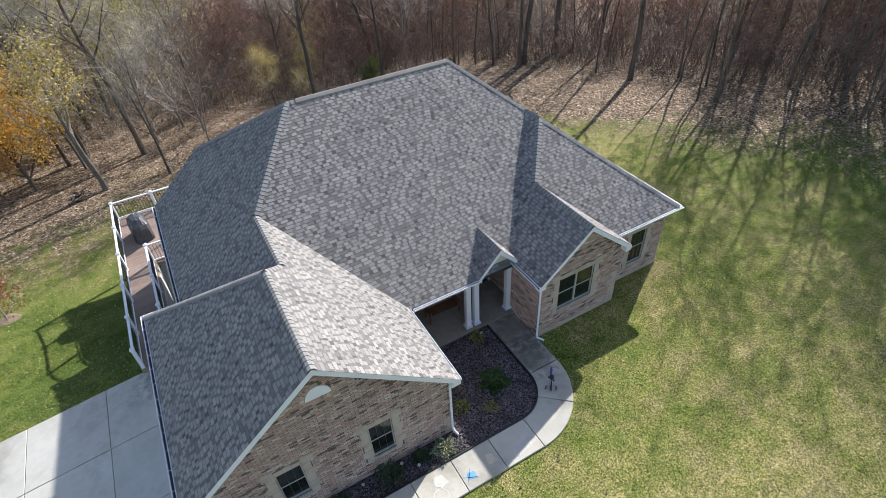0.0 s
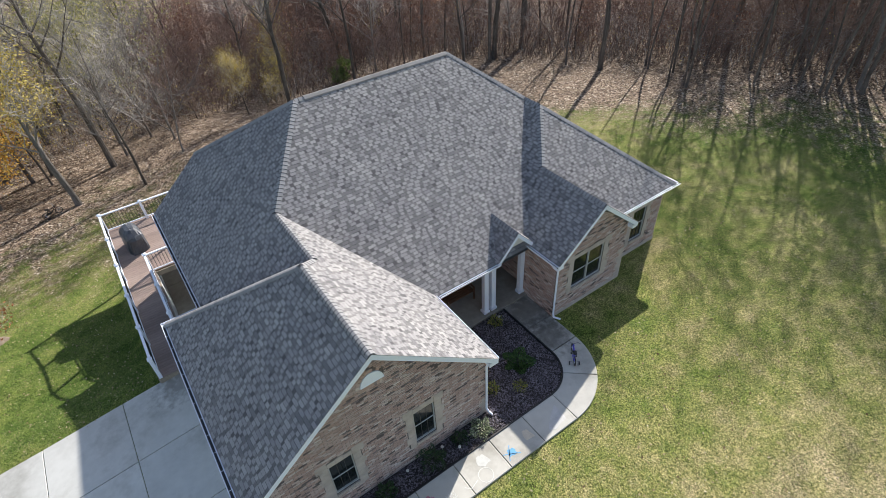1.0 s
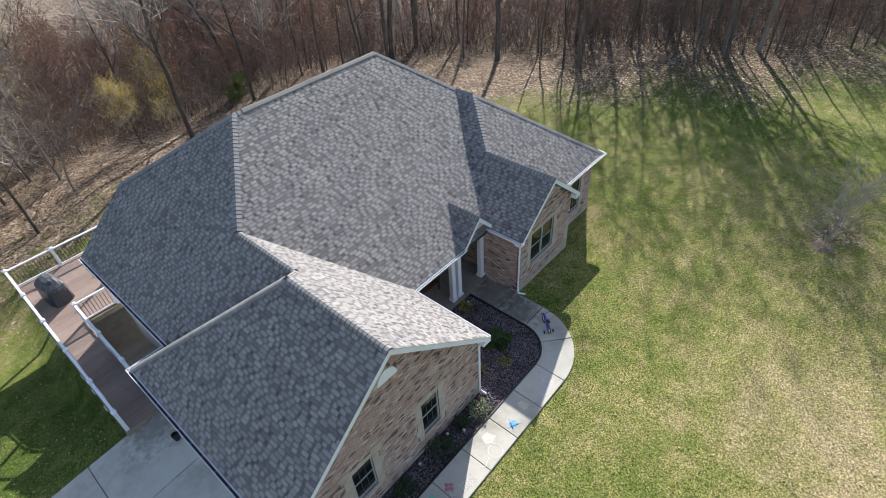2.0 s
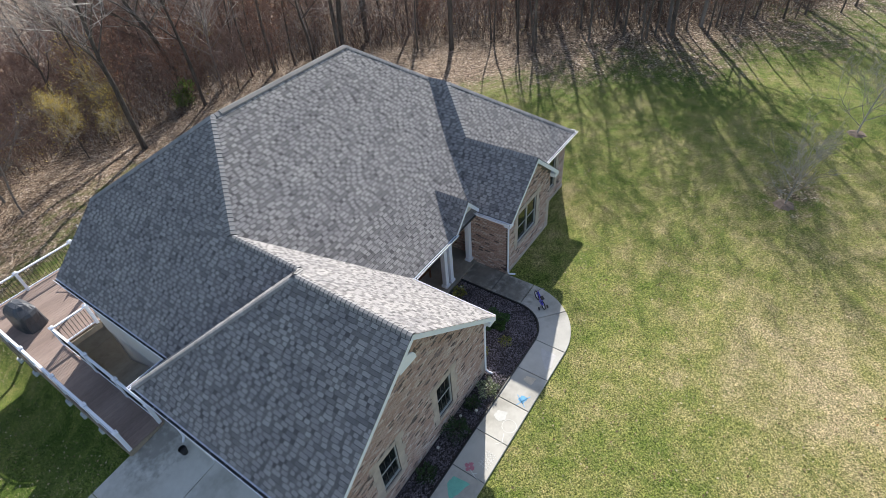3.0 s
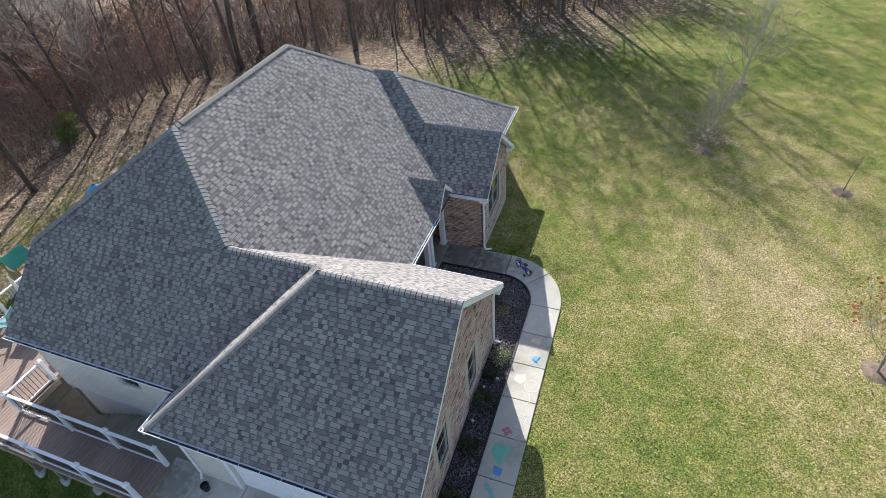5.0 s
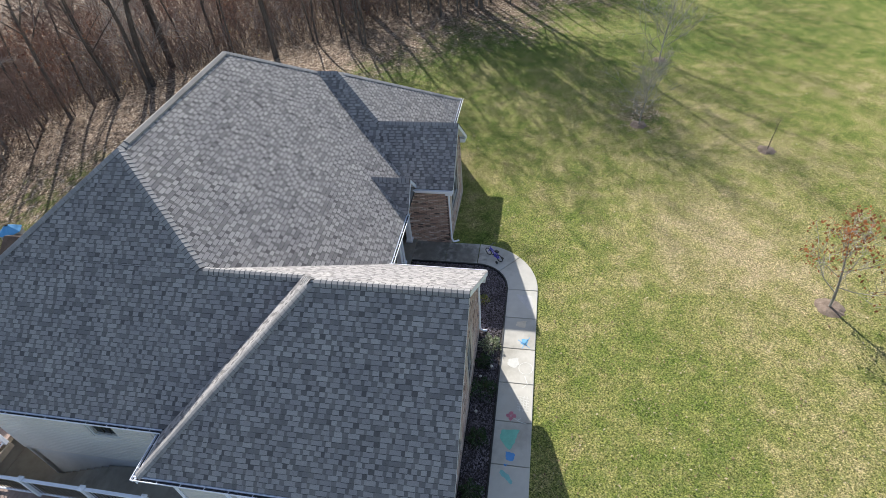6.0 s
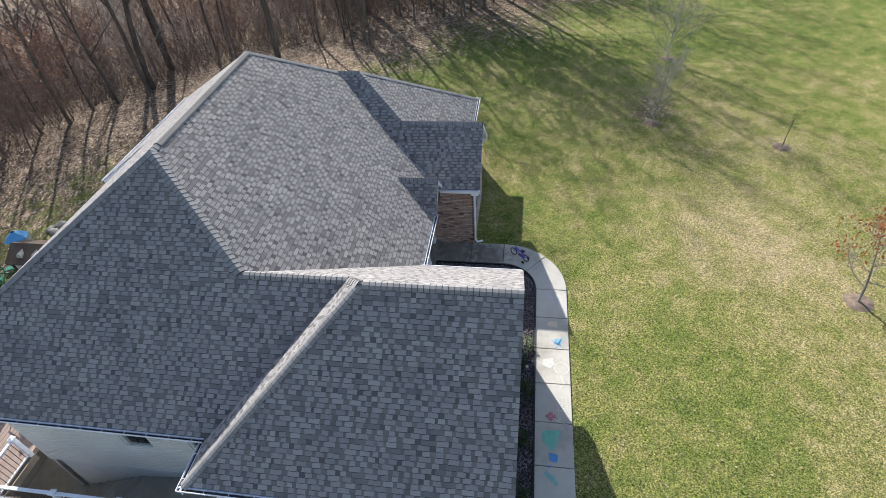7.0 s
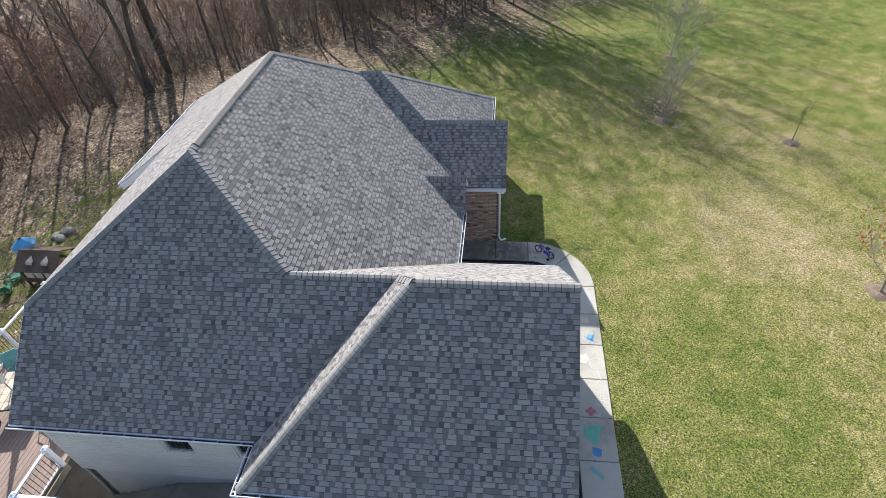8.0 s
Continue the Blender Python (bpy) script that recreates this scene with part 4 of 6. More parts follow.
def build_deck():
    deck = empty("deck", "raised brown composite deck with white posts and black balusters", "deck")

    def shared(name, bm, material):
        me = bpy.data.meshes.new(name)
        bmesh.ops.recalc_face_normals(bm, faces=bm.faces)
        bm.to_mesh(me)
        bm.free()
        me.materials.append(material)
        return me

    narrow = shared("deck_board", boxes(((-0.62, -0.069, -0.03), (0.62, 0.069, 0.0)), bevel=0.004), DECK)
    wide = shared("deck_board", boxes(((-3.16, -0.069, -0.03), (3.16, 0.069, 0.0)), bevel=0.004), DECK)
    y = 16.64
    while y < 22.85:
        child("deck_board", narrow, deck).location = (-3.33, y, DZ)
        y += 0.144
    while y < 27.45:
        for x in (-0.79, 5.54):
            child("deck_board", wide, deck).location = (x, y, DZ)
        y += 0.144
    for lo, hi in (((-4.0, 16.58, -0.2), (-3.955, 27.5, 0.04)), ((-2.715, 16.58, -0.2), (-2.67, 22.9, 0.04)), ((-4.0, 27.5, -0.2), (8.8, 27.545, 0.04)), ((-2.67, 22.78, -0.2), (-1.4, 22.83, 0.04)), ((-3.955, 16.545, -0.32), (-2.715, 16.58, 0.045))):
        part("rim_board", boxes((lo, hi), bevel=0.004), DECKWOOD, deck)
    for i in range(5):
        x = -3.8 + 0.24 * i
        part("joist", boxes(((x, 16.7, -0.2), (x + 0.04, 27.4, 0.045))), DECKWOOD, deck)
    for i in range(9):
        y = 23.0 + 0.5 * i
        part("joist", boxes(((-2.7, y, -0.2), (8.7, y + 0.04, 0.045))), DECKWOOD, deck)
    post = shared("rail_post", boxes(((-0.06, -0.06, -0.02), (0.06, 0.06, 1.0)), bevel=0.006), WHITE)
    capbm = bmesh.new()
    box(capbm, (-0.085, -0.085, 1.0), (0.085, 0.085, 1.035), 0.006)
    bmesh.ops.create_cone(capbm, cap_ends=True, segments=4, radius1=0.105, radius2=0.01, depth=0.05, matrix=Matrix.Translation((0, 0, 1.06)) @ Matrix.Rotation(math.pi / 4, 4, "Z"))
    cap = shared("post_cap", capbm, WHITE)
    bal = shared("baluster", tube(bmesh.new(), (0, 0, 0.1), (0, 0, 0.93), 0.010, 0.010, 5), BLACK)
    runs = [[(-3.90, y) for y in (16.62, 18.50, 20.60, 22.88, 25.10, 27.40)], [(-3.90, 27.40), (-2.05, 27.40), (0.3, 27.40), (2.6, 27.40), (4.9, 27.40)],
            [(-2.78, y) for y in (16.66, 18.55, 20.52, 22.86)], [(-2.78, 22.86), (-1.46, 22.86)]]
    seen = set()
    for run in runs:
        for x, y in run:
            if (x, y) in seen:
                continue
            seen.add((x, y))
            p = child("rail_post", post, deck)
            p.location = (x, y, DZ)
            child("post_cap", cap, p)
        for (x0, y0), (x1, y1) in zip(run, run[1:]):
            along = abs(x1 - x0) > abs(y1 - y0)
            lo, hi = (min(x0, x1), min(y0, y1)), (max(x0, x1), max(y0, y1))
            for name, z0, z1, w in (("top_rail", 0.93, 0.985, 0.045), ("bottom_rail", 0.07, 0.115, 0.028)):
                pads = ((0.06, -w), (-0.06, w)) if along else ((-w, 0.06), (w, -0.06))
                part(name, boxes(((lo[0] + pads[0][0], lo[1] + pads[0][1], DZ + z0), (hi[0] + pads[1][0], hi[1] + pads[1][1], DZ + z1)), bevel=0.006), WHITE, deck)
            n = int(max(hi[0] - lo[0], hi[1] - lo[1]) / 0.125)
            for i in range(1, n):
                child("baluster", bal, deck).location = (x0 + (x1 - x0) * i / n, y0 + (y1 - y0) * i / n, DZ)
    for x, y in ((-3.9, 18.6), (-3.9, 20.4), (-3.9, 21.8), (-3.9, 25.3), (-3.9, 27.3), (-0.5, 27.3), (3.2, 27.3), (7.0, 27.3)):
        g = ground_z(x, y)
        s = part("support_post", boxes(((x - 0.07, y - 0.07, g - 0.2), (x + 0.07, y + 0.07, -0.18)), bevel=0.006), DECKWOOD, deck)
        part("footing", tube(bmesh.new(), (x, y, g - 0.2), (x, y, g + 0.12), 0.17, 0.17, 14), FOUNDATION, s)


build_deck()


# ---- things on deck and drive ----
COVER = surface("black_vinyl_cover", (0.026, 0.030, 0.040), (0.065, 0.072, 0.088), 2.5, 12.0, 0.45, 0.5, 0.02)
TEAL = surface("teal_fabric", (0.10, 0.30, 0.32), (0.20, 0.42, 0.42), 3.0, 60.0, 0.8, 0.3, 0.003)
CANVAS = surface("pale_canvas", (0.52, 0.50, 0.46), (0.64, 0.62, 0.58), 3.0, 60.0, 0.85, 0.3, 0.004)
GREYMETAL = surface("grey_metal", (0.20, 0.20, 0.21), (0.30, 0.30, 0.31), 4.0, 60.0, 0.4, 0.05, 0.002, metal=0.6)


def covered_grill():
    g = empty("covered_grill", "barbecue grill under loose black vinyl cover on deck", "grill", (-2.95, 25.25, DZ))
    bm = bmesh.new()
    rings = [(0.0, 0.37, 0.68), (0.35, 0.35, 0.66), (0.75, 0.33, 0.70), (0.88, 0.32, 0.66), (1.02, 0.26, 0.46), (1.14, 0.16, 0.36), (1.18, 0.02, 0.2)]
    rnd, loops = random.Random(3), []
    for z, hx, hy in rings:
        loop = []
        for i in range(20):
            t = 2 * math.pi * i / 20
            c, s = math.cos(t), math.sin(t)
            k = 1 + rnd.uniform(-0.06, 0.06)
            loop.append(bm.verts.new((hx * k * math.copysign(abs(c) ** 0.55, c), hy * k * math.copysign(abs(s) ** 0.55, s), z + rnd.uniform(-0.015, 0.015))))
        loops.append(loop)
    for a, b in zip(loops, loops[1:]):
        for i in range(20):
            bm.faces.new((a[i], a[(i + 1) % 20], b[(i + 1) % 20], b[i]))
    bm.faces.new(loops[-1])
    part("cover", bm, COVER, g)
    for x, y in ((-0.25, -0.5), (0.25, -0.5), (-0.25, 0.5), (0.25, 0.5)):
        part("caster", tube(bmesh.new(), (x - 0.02, y, 0.035), (x + 0.02, y, 0.035), 0.035), BLACK, g)
    g.rotation_euler = (0, 0, radians(8))
    g.scale = (1.2, 1.02, 1.0)


def patio_set():
    t = empty("patio_table", "rectangular patio table topped with mixed beige tiles", "table", (0.5, 25.6, DZ), "patio set")
    tile = surface("beige_tile", (0.40, 0.33, 0.26), (0.62, 0.54, 0.44), 2.0, 40.0, 0.6, 0.2, 0.003, vary=0.25, per="object")
    part("table_frame", boxes(((-0.78, -0.52, 0.66), (0.78, 0.52, 0.705)), bevel=0.01), BLACK, t)
    one = mesh("tile", [(x, y, z) for z in (0.0, 0.02) for x, y in ((0, 0), (0.29, 0), (0.29, 0.235), (0, 0.235))],
               [(4, 5, 6, 7), (0, 1, 5, 4), (1, 2, 6, 5), (2, 3, 7, 6), (3, 0, 4, 7)], tile)
    for i in range(5):
        for j in range(4):
            child("tile", one, t).location = (-0.75 + 0.302 * i, -0.495 + 0.25 * j, 0.70)
    for x in (-0.7, 0.7):
        for y in (-0.44, 0.44):
            part("leg", boxes(((x - 0.03, y - 0.03, 0.0), (x + 0.03, y + 0.03, 0.66)), bevel=0.005), BLACK, t)
    t.rotation_euler = (0, 0, radians(12))
    u = empty("patio_umbrella", "closed pale canvas umbrella standing in the table", "umbrella", (0.5, 25.6, DZ))
    part("pole", tube(bmesh.new(), (0, 0, 0.0), (0, 0, 2.55), 0.02), GREYMETAL, u)
    bm = bmesh.new()
    for i in range(8):
        a = i * math.pi / 4
        tube(bm, (0.07 * math.cos(a), 0.07 * math.sin(a), 1.2), (0.015 * math.cos(a), 0.015 * math.sin(a), 2.5), 0.055, 0.02, 6)
    part("canopy", bm, CANVAS, u)
    c = empty("patio_chair", "teal sling patio chair with grey metal frame", "chair", (-0.25, 26.55, DZ), "patio set")
    part("seat", boxes(((-0.26, -0.25, 0.40), (0.26, 0.25, 0.44)), bevel=0.012), TEAL, c)
    part("backrest", prism(bmesh.new(), [(-0.26, -0.24, 0.46), (0.26, -0.24, 0.46), (0.26, -0.42, 1.0), (-0.26, -0.42, 1.0)], (0, -0.03, 0)), TEAL, c)
    for x in (-0.28, 0.28):
        for y in (-0.25, 0.25):
            part("leg", tube(bmesh.new(), (x, y, 0.0), (x, y, 0.62), 0.014), GREYMETAL, c)
        part("armrest", boxes(((x - 0.025, -0.30, 0.62), (x + 0.025, 0.28, 0.645)), bevel=0.006), GREYMETAL, c)
    c.rotation_euler = (0, 0, radians(30))
    for x, y, a in ((1.3, 24.9, 240), (1.4, 26.3, 130), (0.2, 24.3, -20)):
        copy_thing(c, pose(x, y, DZ, 0, 0, a))


def bicycle(place, turn, frame_mat, label, size=1.0):
    b = empty("childs_bicycle", label, "bicycle", place)
    rubber = BLACK
    for x in (-0.30, 0.30):
        bm = bmesh.new()
        n = 18
        for i in range(n):
            a0, a1 = 2 * math.pi * i / n, 2 * math.pi * (i + 1) / n
            tube(bm, (x + 0.155 * math.cos(a0), 0, 0.175 + 0.155 * math.sin(a0)), (x + 0.155 * math.cos(a1), 0, 0.175 + 0.155 * math.sin(a1)), 0.020, 0.020, 6, False)
        wh = part("wheel", bm, rubber, b)
        bm = bmesh.new()
        for i in range(8):
            a = math.pi * i / 4
            tube(bm, (x, 0, 0.175), (x + 0.145 * math.cos(a), 0, 0.175 + 0.145 * math.sin(a)), 0.004, 0.004, 4)
        part("spokes", bm, WHITE, wh)
    for y in (-0.17, 0.17):
        part("training_wheel", tube(bmesh.new(), (-0.30, y - 0.012, 0.065), (-0.30, y + 0.012, 0.065), 0.065, 0.065, 14), rubber, b)
        part("stabiliser_arm", pipe(bmesh.new(), [(-0.30, y * 0.3, 0.18), (-0.30, y * 0.9, 0.15), (-0.30, y * 0.95, 0.065)], 0.009, 6), GREYMETAL, b)
    bm = bmesh.new()
    for p, q in (((-0.30, 0, 0.175), (-0.06, 0, 0.19)), ((-0.06, 0, 0.19), (-0.14, 0, 0.42)), ((-0.06, 0, 0.19), (0.20, 0, 0.40)), ((-0.12, 0, 0.36), (0.19, 0, 0.45)), ((-0.30, 0, 0.175), (-0.13, 0, 0.38)), ((0.20, 0, 0.48), (0.22, 0, 0.36))):
        tube(bm, p, q, 0.020, 0.020, 8)
    part("bike_frame", bm, frame_mat, b)
    bm = bmesh.new()
    for y in (-0.035, 0.035):
        tube(bm, (0.22, y, 0.38), (0.30, y, 0.175), 0.011, 0.011, 6)
    part("fork", bm, frame_mat, b)
    part("handlebar", pipe(bmesh.new(), [(0.10, -0.22, 0.60), (0.18, -0.14, 0.61), (0.19, 0, 0.52), (0.18, 0.14, 0.61), (0.10, 0.22, 0.60)], 0.012, 6), GREYMETAL, b)
    bm = boxes(((-0.25, -0.065, 0.43), (-0.06, 0.065, 0.48)), bevel=0.02)
    part("saddle", bm, rubber, b)
    part("chain_guard", boxes(((-0.28, 0.04, 0.15), (-0.02, 0.055, 0.23)), bevel=0.01), frame_mat, b)
    for lo, hi in (((-0.06, -0.12, 0.10), (0.0, -0.05, 0.12)), ((-0.06, 0.05, 0.26), (0.0, 0.12, 0.28))):
        part("pedal", boxes((lo, hi), bevel=0.004), rubber, b)
    b.rotation_euler = (0, 0, radians(turn))
    b.scale = (size, size, size)


def drive_pot():
    t = empty("bucket", "small black bucket on drive beside downspout", "bucket", (-2.98, 15.05, -0.024))
    bm = bmesh.new()
    bmesh.ops.create_cone(bm, cap_ends=False, segments=20, radius1=0.12, radius2=0.155, depth=0.3, matrix=Matrix.Translation((0, 0, 0.15)))
    bmesh.ops.create_circle(bm, cap_ends=True, segments=20, radius=0.14, matrix=Matrix.Translation((0, 0, 0.2)))
    part("shell", bm, BLACK, t)
    part("rim", tube(bmesh.new(), (0, 0, 0.29), (0, 0, 0.31), 0.165, 0.165, 20, False), BLACK, t)
    t.scale = (0.8, 0.8, 0.8)


def porch_bench():
    wood = surface("porch_bench_wood", (0.14, 0.065, 0.035), (0.24, 0.12, 0.065), 2.0, 25.0, 0.5, 0.2, 0.003)
    b = empty("porch_bench", "reddish-brown slatted wooden bench in porch shade", "bench", (6.75, 12.95, 0.10))
    for i in range(4):
        part("seat_slat", boxes(((-0.65, -0.22 + 0.115 * i, 0.42), (0.65, -0.12 + 0.115 * i, 0.45)), bevel=0.004), wood, b)
    for i in range(3):
        part("back_slat", boxes(((-0.65, 0.26, 0.52 + 0.14 * i), (0.65, 0.285, 0.62 + 0.14 * i)), bevel=0.004), wood, b)
    for x in (-0.62, 0.62):
        part("leg", boxes(((x - 0.03, -0.24, 0), (x + 0.03, -0.18, 0.62)), bevel=0.004), wood, b)
        part("leg", boxes(((x - 0.03, 0.22, 0), (x + 0.03, 0.28, 0.94)), bevel=0.004), wood, b)
        part("armrest", boxes(((x - 0.035, -0.26, 0.62), (x + 0.035, 0.24, 0.65)), bevel=0.004), wood, b)


porch_bench()
covered_grill()
patio_set()
bicycle((8.38, 8.30, 0.045), 52, surface("blue_purple_enamel", (0.06, 0.06, 0.45), (0.13, 0.10, 0.62), 5, 60, 0.3, 0.0), "small blue-purple child's bicycle with training wheels")
drive_pot()
bicycle((-7.1, 39.3, ground_z(-7.1, 39.3)), 20, BLACK, "small black child's bicycle standing on leafy grass", 1.35)


def lawn_marker():
    t = empty("lawn_marker", "small white cylinder light on short stake in grass", "garden light", (-10.1, 22.4, ground_z(-10.1, 22.4)))
    part("stake", tube(bmesh.new(), (0, 0, -0.1), (0, 0, 0.4), 0.015), GREYMETAL, t)
    part("shade", tube(bmesh.new(), (0, 0, 0.35), (0, 0, 0.6), 0.12, 0.13, 18), WHITE, t)


lawn_marker()


# ---- planting bed ----
ROCK = surface("purple_brown_rock", (0.070, 0.060, 0.073), (0.225, 0.197, 0.222), 2.0, 30.0, 0.85, 0.4, 0.01, vary=0.5, per="island")
SOIL = surface("dark_soil", (0.03, 0.025, 0.024), (0.07, 0.058, 0.055), 3.0, 30.0, 0.95, 0.8, 0.03)


def bed_edge(x):
    """South edge of the bed: along the walk and round its inner curve."""
    if x < 6.72:
        return 7.66
    d = 1.20 ** 2 - (x - 6.72) ** 2
    return 8.94 - math.sqrt(max(0.0, d)) * 1.04


def build_bed():
    bed = empty("planting_bed", "planting bed of dark purple-brown rock mulch", "planting bed", kind="structure")
    xs = [6.72 + 1.18 * i / 10 for i in range(11)]
    ring = [(-2.6, 7.64), (6.72, 7.66)] + [(x, bed_edge(x)) for x in xs[1:]] + [(7.93, 11.62), (4.6, 11.62), (4.6, 8.48), (-2.6, 8.48)]
    part("soil", prism(bmesh.new(), [Vector((x, y, 0.012)) for x, y in ring], (0, 0, -0.2)), SOIL, bed)
    bm = bmesh.new()
    path = [(-2.6, 7.64), (6.72, 7.64)] + [(6.72 + 1.235 * math.cos(t), 8.94 + 1.285 * math.sin(t)) for t in [math.radians(-90 + 9 * i) for i in range(1, 11)]] + [(7.945, 11.6)]
    for (x0, y0), (x1, y1) in zip(path, path[1:]):
        d = Vector((x1 - x0, y1 - y0, 0)).normalized() * 0.02
        n = Vector((-d.y, d.x, 0)) * 1.2
        prism(bm, [Vector((x0, y0, 0.085)) - n, Vector((x1, y1, 0.085)) - n, Vector((x1, y1, 0.085)) + n, Vector((x0, y0, 0.085)) + n], (0, 0, -0.15))
    part("edging", bm, BLACK, bed, "low black bed edging")
    rnd = random.Random(12)
    base = bmesh.new()
    bmesh.ops.create_icosphere(base, subdivisions=1, radius=1)
    bv, bf = [v.co.copy() for v in base.verts], [tuple(v.index for v in f.verts) for f in base.faces]
    base.free()
    verts, faces, n = [], [], 0
    while n < 11000:
        x, y = rnd.uniform(-2.55, 7.92), rnd.uniform(7.68, 11.6)
        if (x < 4.62 and y > 8.44) or y < bed_edge(x) + 0.03 or (x > 6.72 and x > 7.90):
            continue
        n += 1
        r = rnd.uniform(0.015, 0.031)
        q = Euler((rnd.uniform(0, 6), rnd.uniform(0, 6), rnd.uniform(0, 6))).to_matrix()
        s = Vector((rnd.uniform(0.8, 1.3), rnd.uniform(0.7, 1.1), rnd.uniform(0.5, 0.8)))
        b0 = len(verts)
        c = Vector((x, y, 0.02 + r * 0.35 + rnd.random() * 0.02))
        for v in bv:
            w = q @ (v * (r * rnd.uniform(0.8, 1.15)))
            verts.append(c + Vector((w.x * s.x, w.y * s.y, w.z * s.z)))
        faces += [tuple(b0 + i for i in f) for f in bf]
    ob = child("rocks", mesh("rocks", verts, faces, ROCK), bed, "loose dark purple-brown river rock")
    tagged(ob, kind="stuff")


build_bed()


def leaf_colours(name, stops):
    m, t, p = nodes_of(name)
    r = t.nodes.new("ShaderNodeNewGeometry").outputs["Random Per Island"]
    t.links.new(ramp(t, r, stops), p.inputs["Base Color"])
    p.inputs["Roughness"].default_value = 0.65
    return m


EVERGREEN = leaf_colours("evergreen_leaves", [(0.0, (0.015, 0.035, 0.012)), (0.6, (0.035, 0.075, 0.022)), (1.0, (0.07, 0.12, 0.035))])
VARIEGATED = leaf_colours("variegated_leaves", [(0.0, (0.06, 0.10, 0.04)), (0.5, (0.20, 0.24, 0.12)), (1.0, (0.52, 0.52, 0.38))])
LIME = leaf_colours("lime_leaves", [(0.0, (0.07, 0.11, 0.02)), (0.5, (0.20, 0.22, 0.04)), (1.0, (0.42, 0.36, 0.09))])
GRASSY = leaf_colours("groundcover_leaves", [(0.0, (0.02, 0.06, 0.012)), (0.6, (0.05, 0.11, 0.025)), (1.0, (0.10, 0.18, 0.04))])
STRAW = leaf_colours("dry_stalks", [(0.0, (0.14, 0.11, 0.08)), (1.0, (0.34, 0.28, 0.21))])


def shrub(label, x, y, radius, height, leaf, seed, n=420, size=0.035, flat=False):
    rnd = random.Random(seed)
    s = empty("shrub", label, "shrub", (x, y, 0.02))
    bm = bmesh.new()
    for i in range(14):
        a, r = rnd.uniform(0, 6.28), radius * rnd.uniform(0.3, 0.85)
        tube(bm, (0, 0, -0.02), (r * math.cos(a), r * math.sin(a), height * rnd.uniform(0.4, 0.95)), 0.008, 0.003, 4)
    part("stems", bm, BARK, s)
    verts, faces = [], []
    for _ in range(n):
        a, r, f = rnd.uniform(0, 6.28), radius * math.sqrt(rnd.random()), rnd.random()
        lump = 0.75 + 0.35 * math.sin(3 * a + seed) * math.sin(2 * a + seed * 2)
        z = height * (0.12 + 0.88 * f * math.sqrt(max(0.0, 1 - (r / radius) ** 2))) * lump
        c = Vector((r * math.cos(a) * lump, r * math.sin(a) * lump, max(0.02, z)))
        u = Vector((math.cos(a), math.sin(a), rnd.uniform(-0.2, 1.2))).normalized()
        v = Vector((rnd.gauss(0, 1), rnd.gauss(0, 1), rnd.gauss(0, 1))).cross(u).normalized()
        k = size * rnd.uniform(0.6, 1.5)
        b0 = len(verts)
        verts += [c, c + u * k + v * k * 0.45, c + u * 2 * k, c + u * k - v * k * 0.45]
        faces.append((b0, b0 + 1, b0 + 2, b0 + 3))
    child("foliage", mesh("foliage", verts, faces, leaf), s)


for i, (x, y, r, h, leaf, label, n) in enumerate((
        (4.02, 7.98, 0.42, 0.52, VARIEGATED, "pale variegated shrub at the bed corner", 700), (2.22, 8.10, 0.50, 0.62, EVERGREEN, "dark green rounded shrub below a window", 800),
        (0.55, 8.12, 0.36, 0.42, EVERGREEN, "dark green rounded shrub below a window", 600), (-1.1, 8.12, 0.36, 0.42, EVERGREEN, "dark green rounded shrub below a window", 600),
        (6.65, 9.35, 0.62, 0.20, GRASSY, "low spreading dark green groundcover mat in rock mulch", 2600), (7.25, 11.22, 0.30, 0.34, LIME, "small yellow-green perennial near porch", 380),
        (5.25, 9.0, 0.32, 0.25, LIME, "small fading green perennial in rock mulch", 260), (5.45, 9.85, 0.40, 0.38, STRAW, "dried grey-brown ornamental stalks", 420),
        (6.1, 8.55, 0.28, 0.18, LIME, "small fading green perennial in rock mulch", 200), (3.25, 8.2, 0.3, 0.36, EVERGREEN, "dark green shrub against brick wall", 420))):
    shrub(label, x, y, r, h, leaf, 40 + i, n)


def path_light(x, y):
    t = empty("path_light", "small round white garden light in mulch", "garden light", (x, y, 0.02), "garden lights")
    part("stake", tube(bmesh.new(), (0, 0, -0.05), (0, 0, 0.2), 0.012), GREYMETAL, t)
    bm = bmesh.new()
    bmesh.ops.create_uvsphere(bm, u_segments=14, v_segments=8, radius=0.05, matrix=Matrix.Translation((0, 0, 0.2)) @ Matrix.Diagonal((1, 1, 0.75, 1)))
    part("globe", bm, CANVAS, t)


for x, y in ((7.46, 11.30), (2.62, 8.22), (1.35, 8.22), (3.05, 7.9)):
    path_light(x, y)


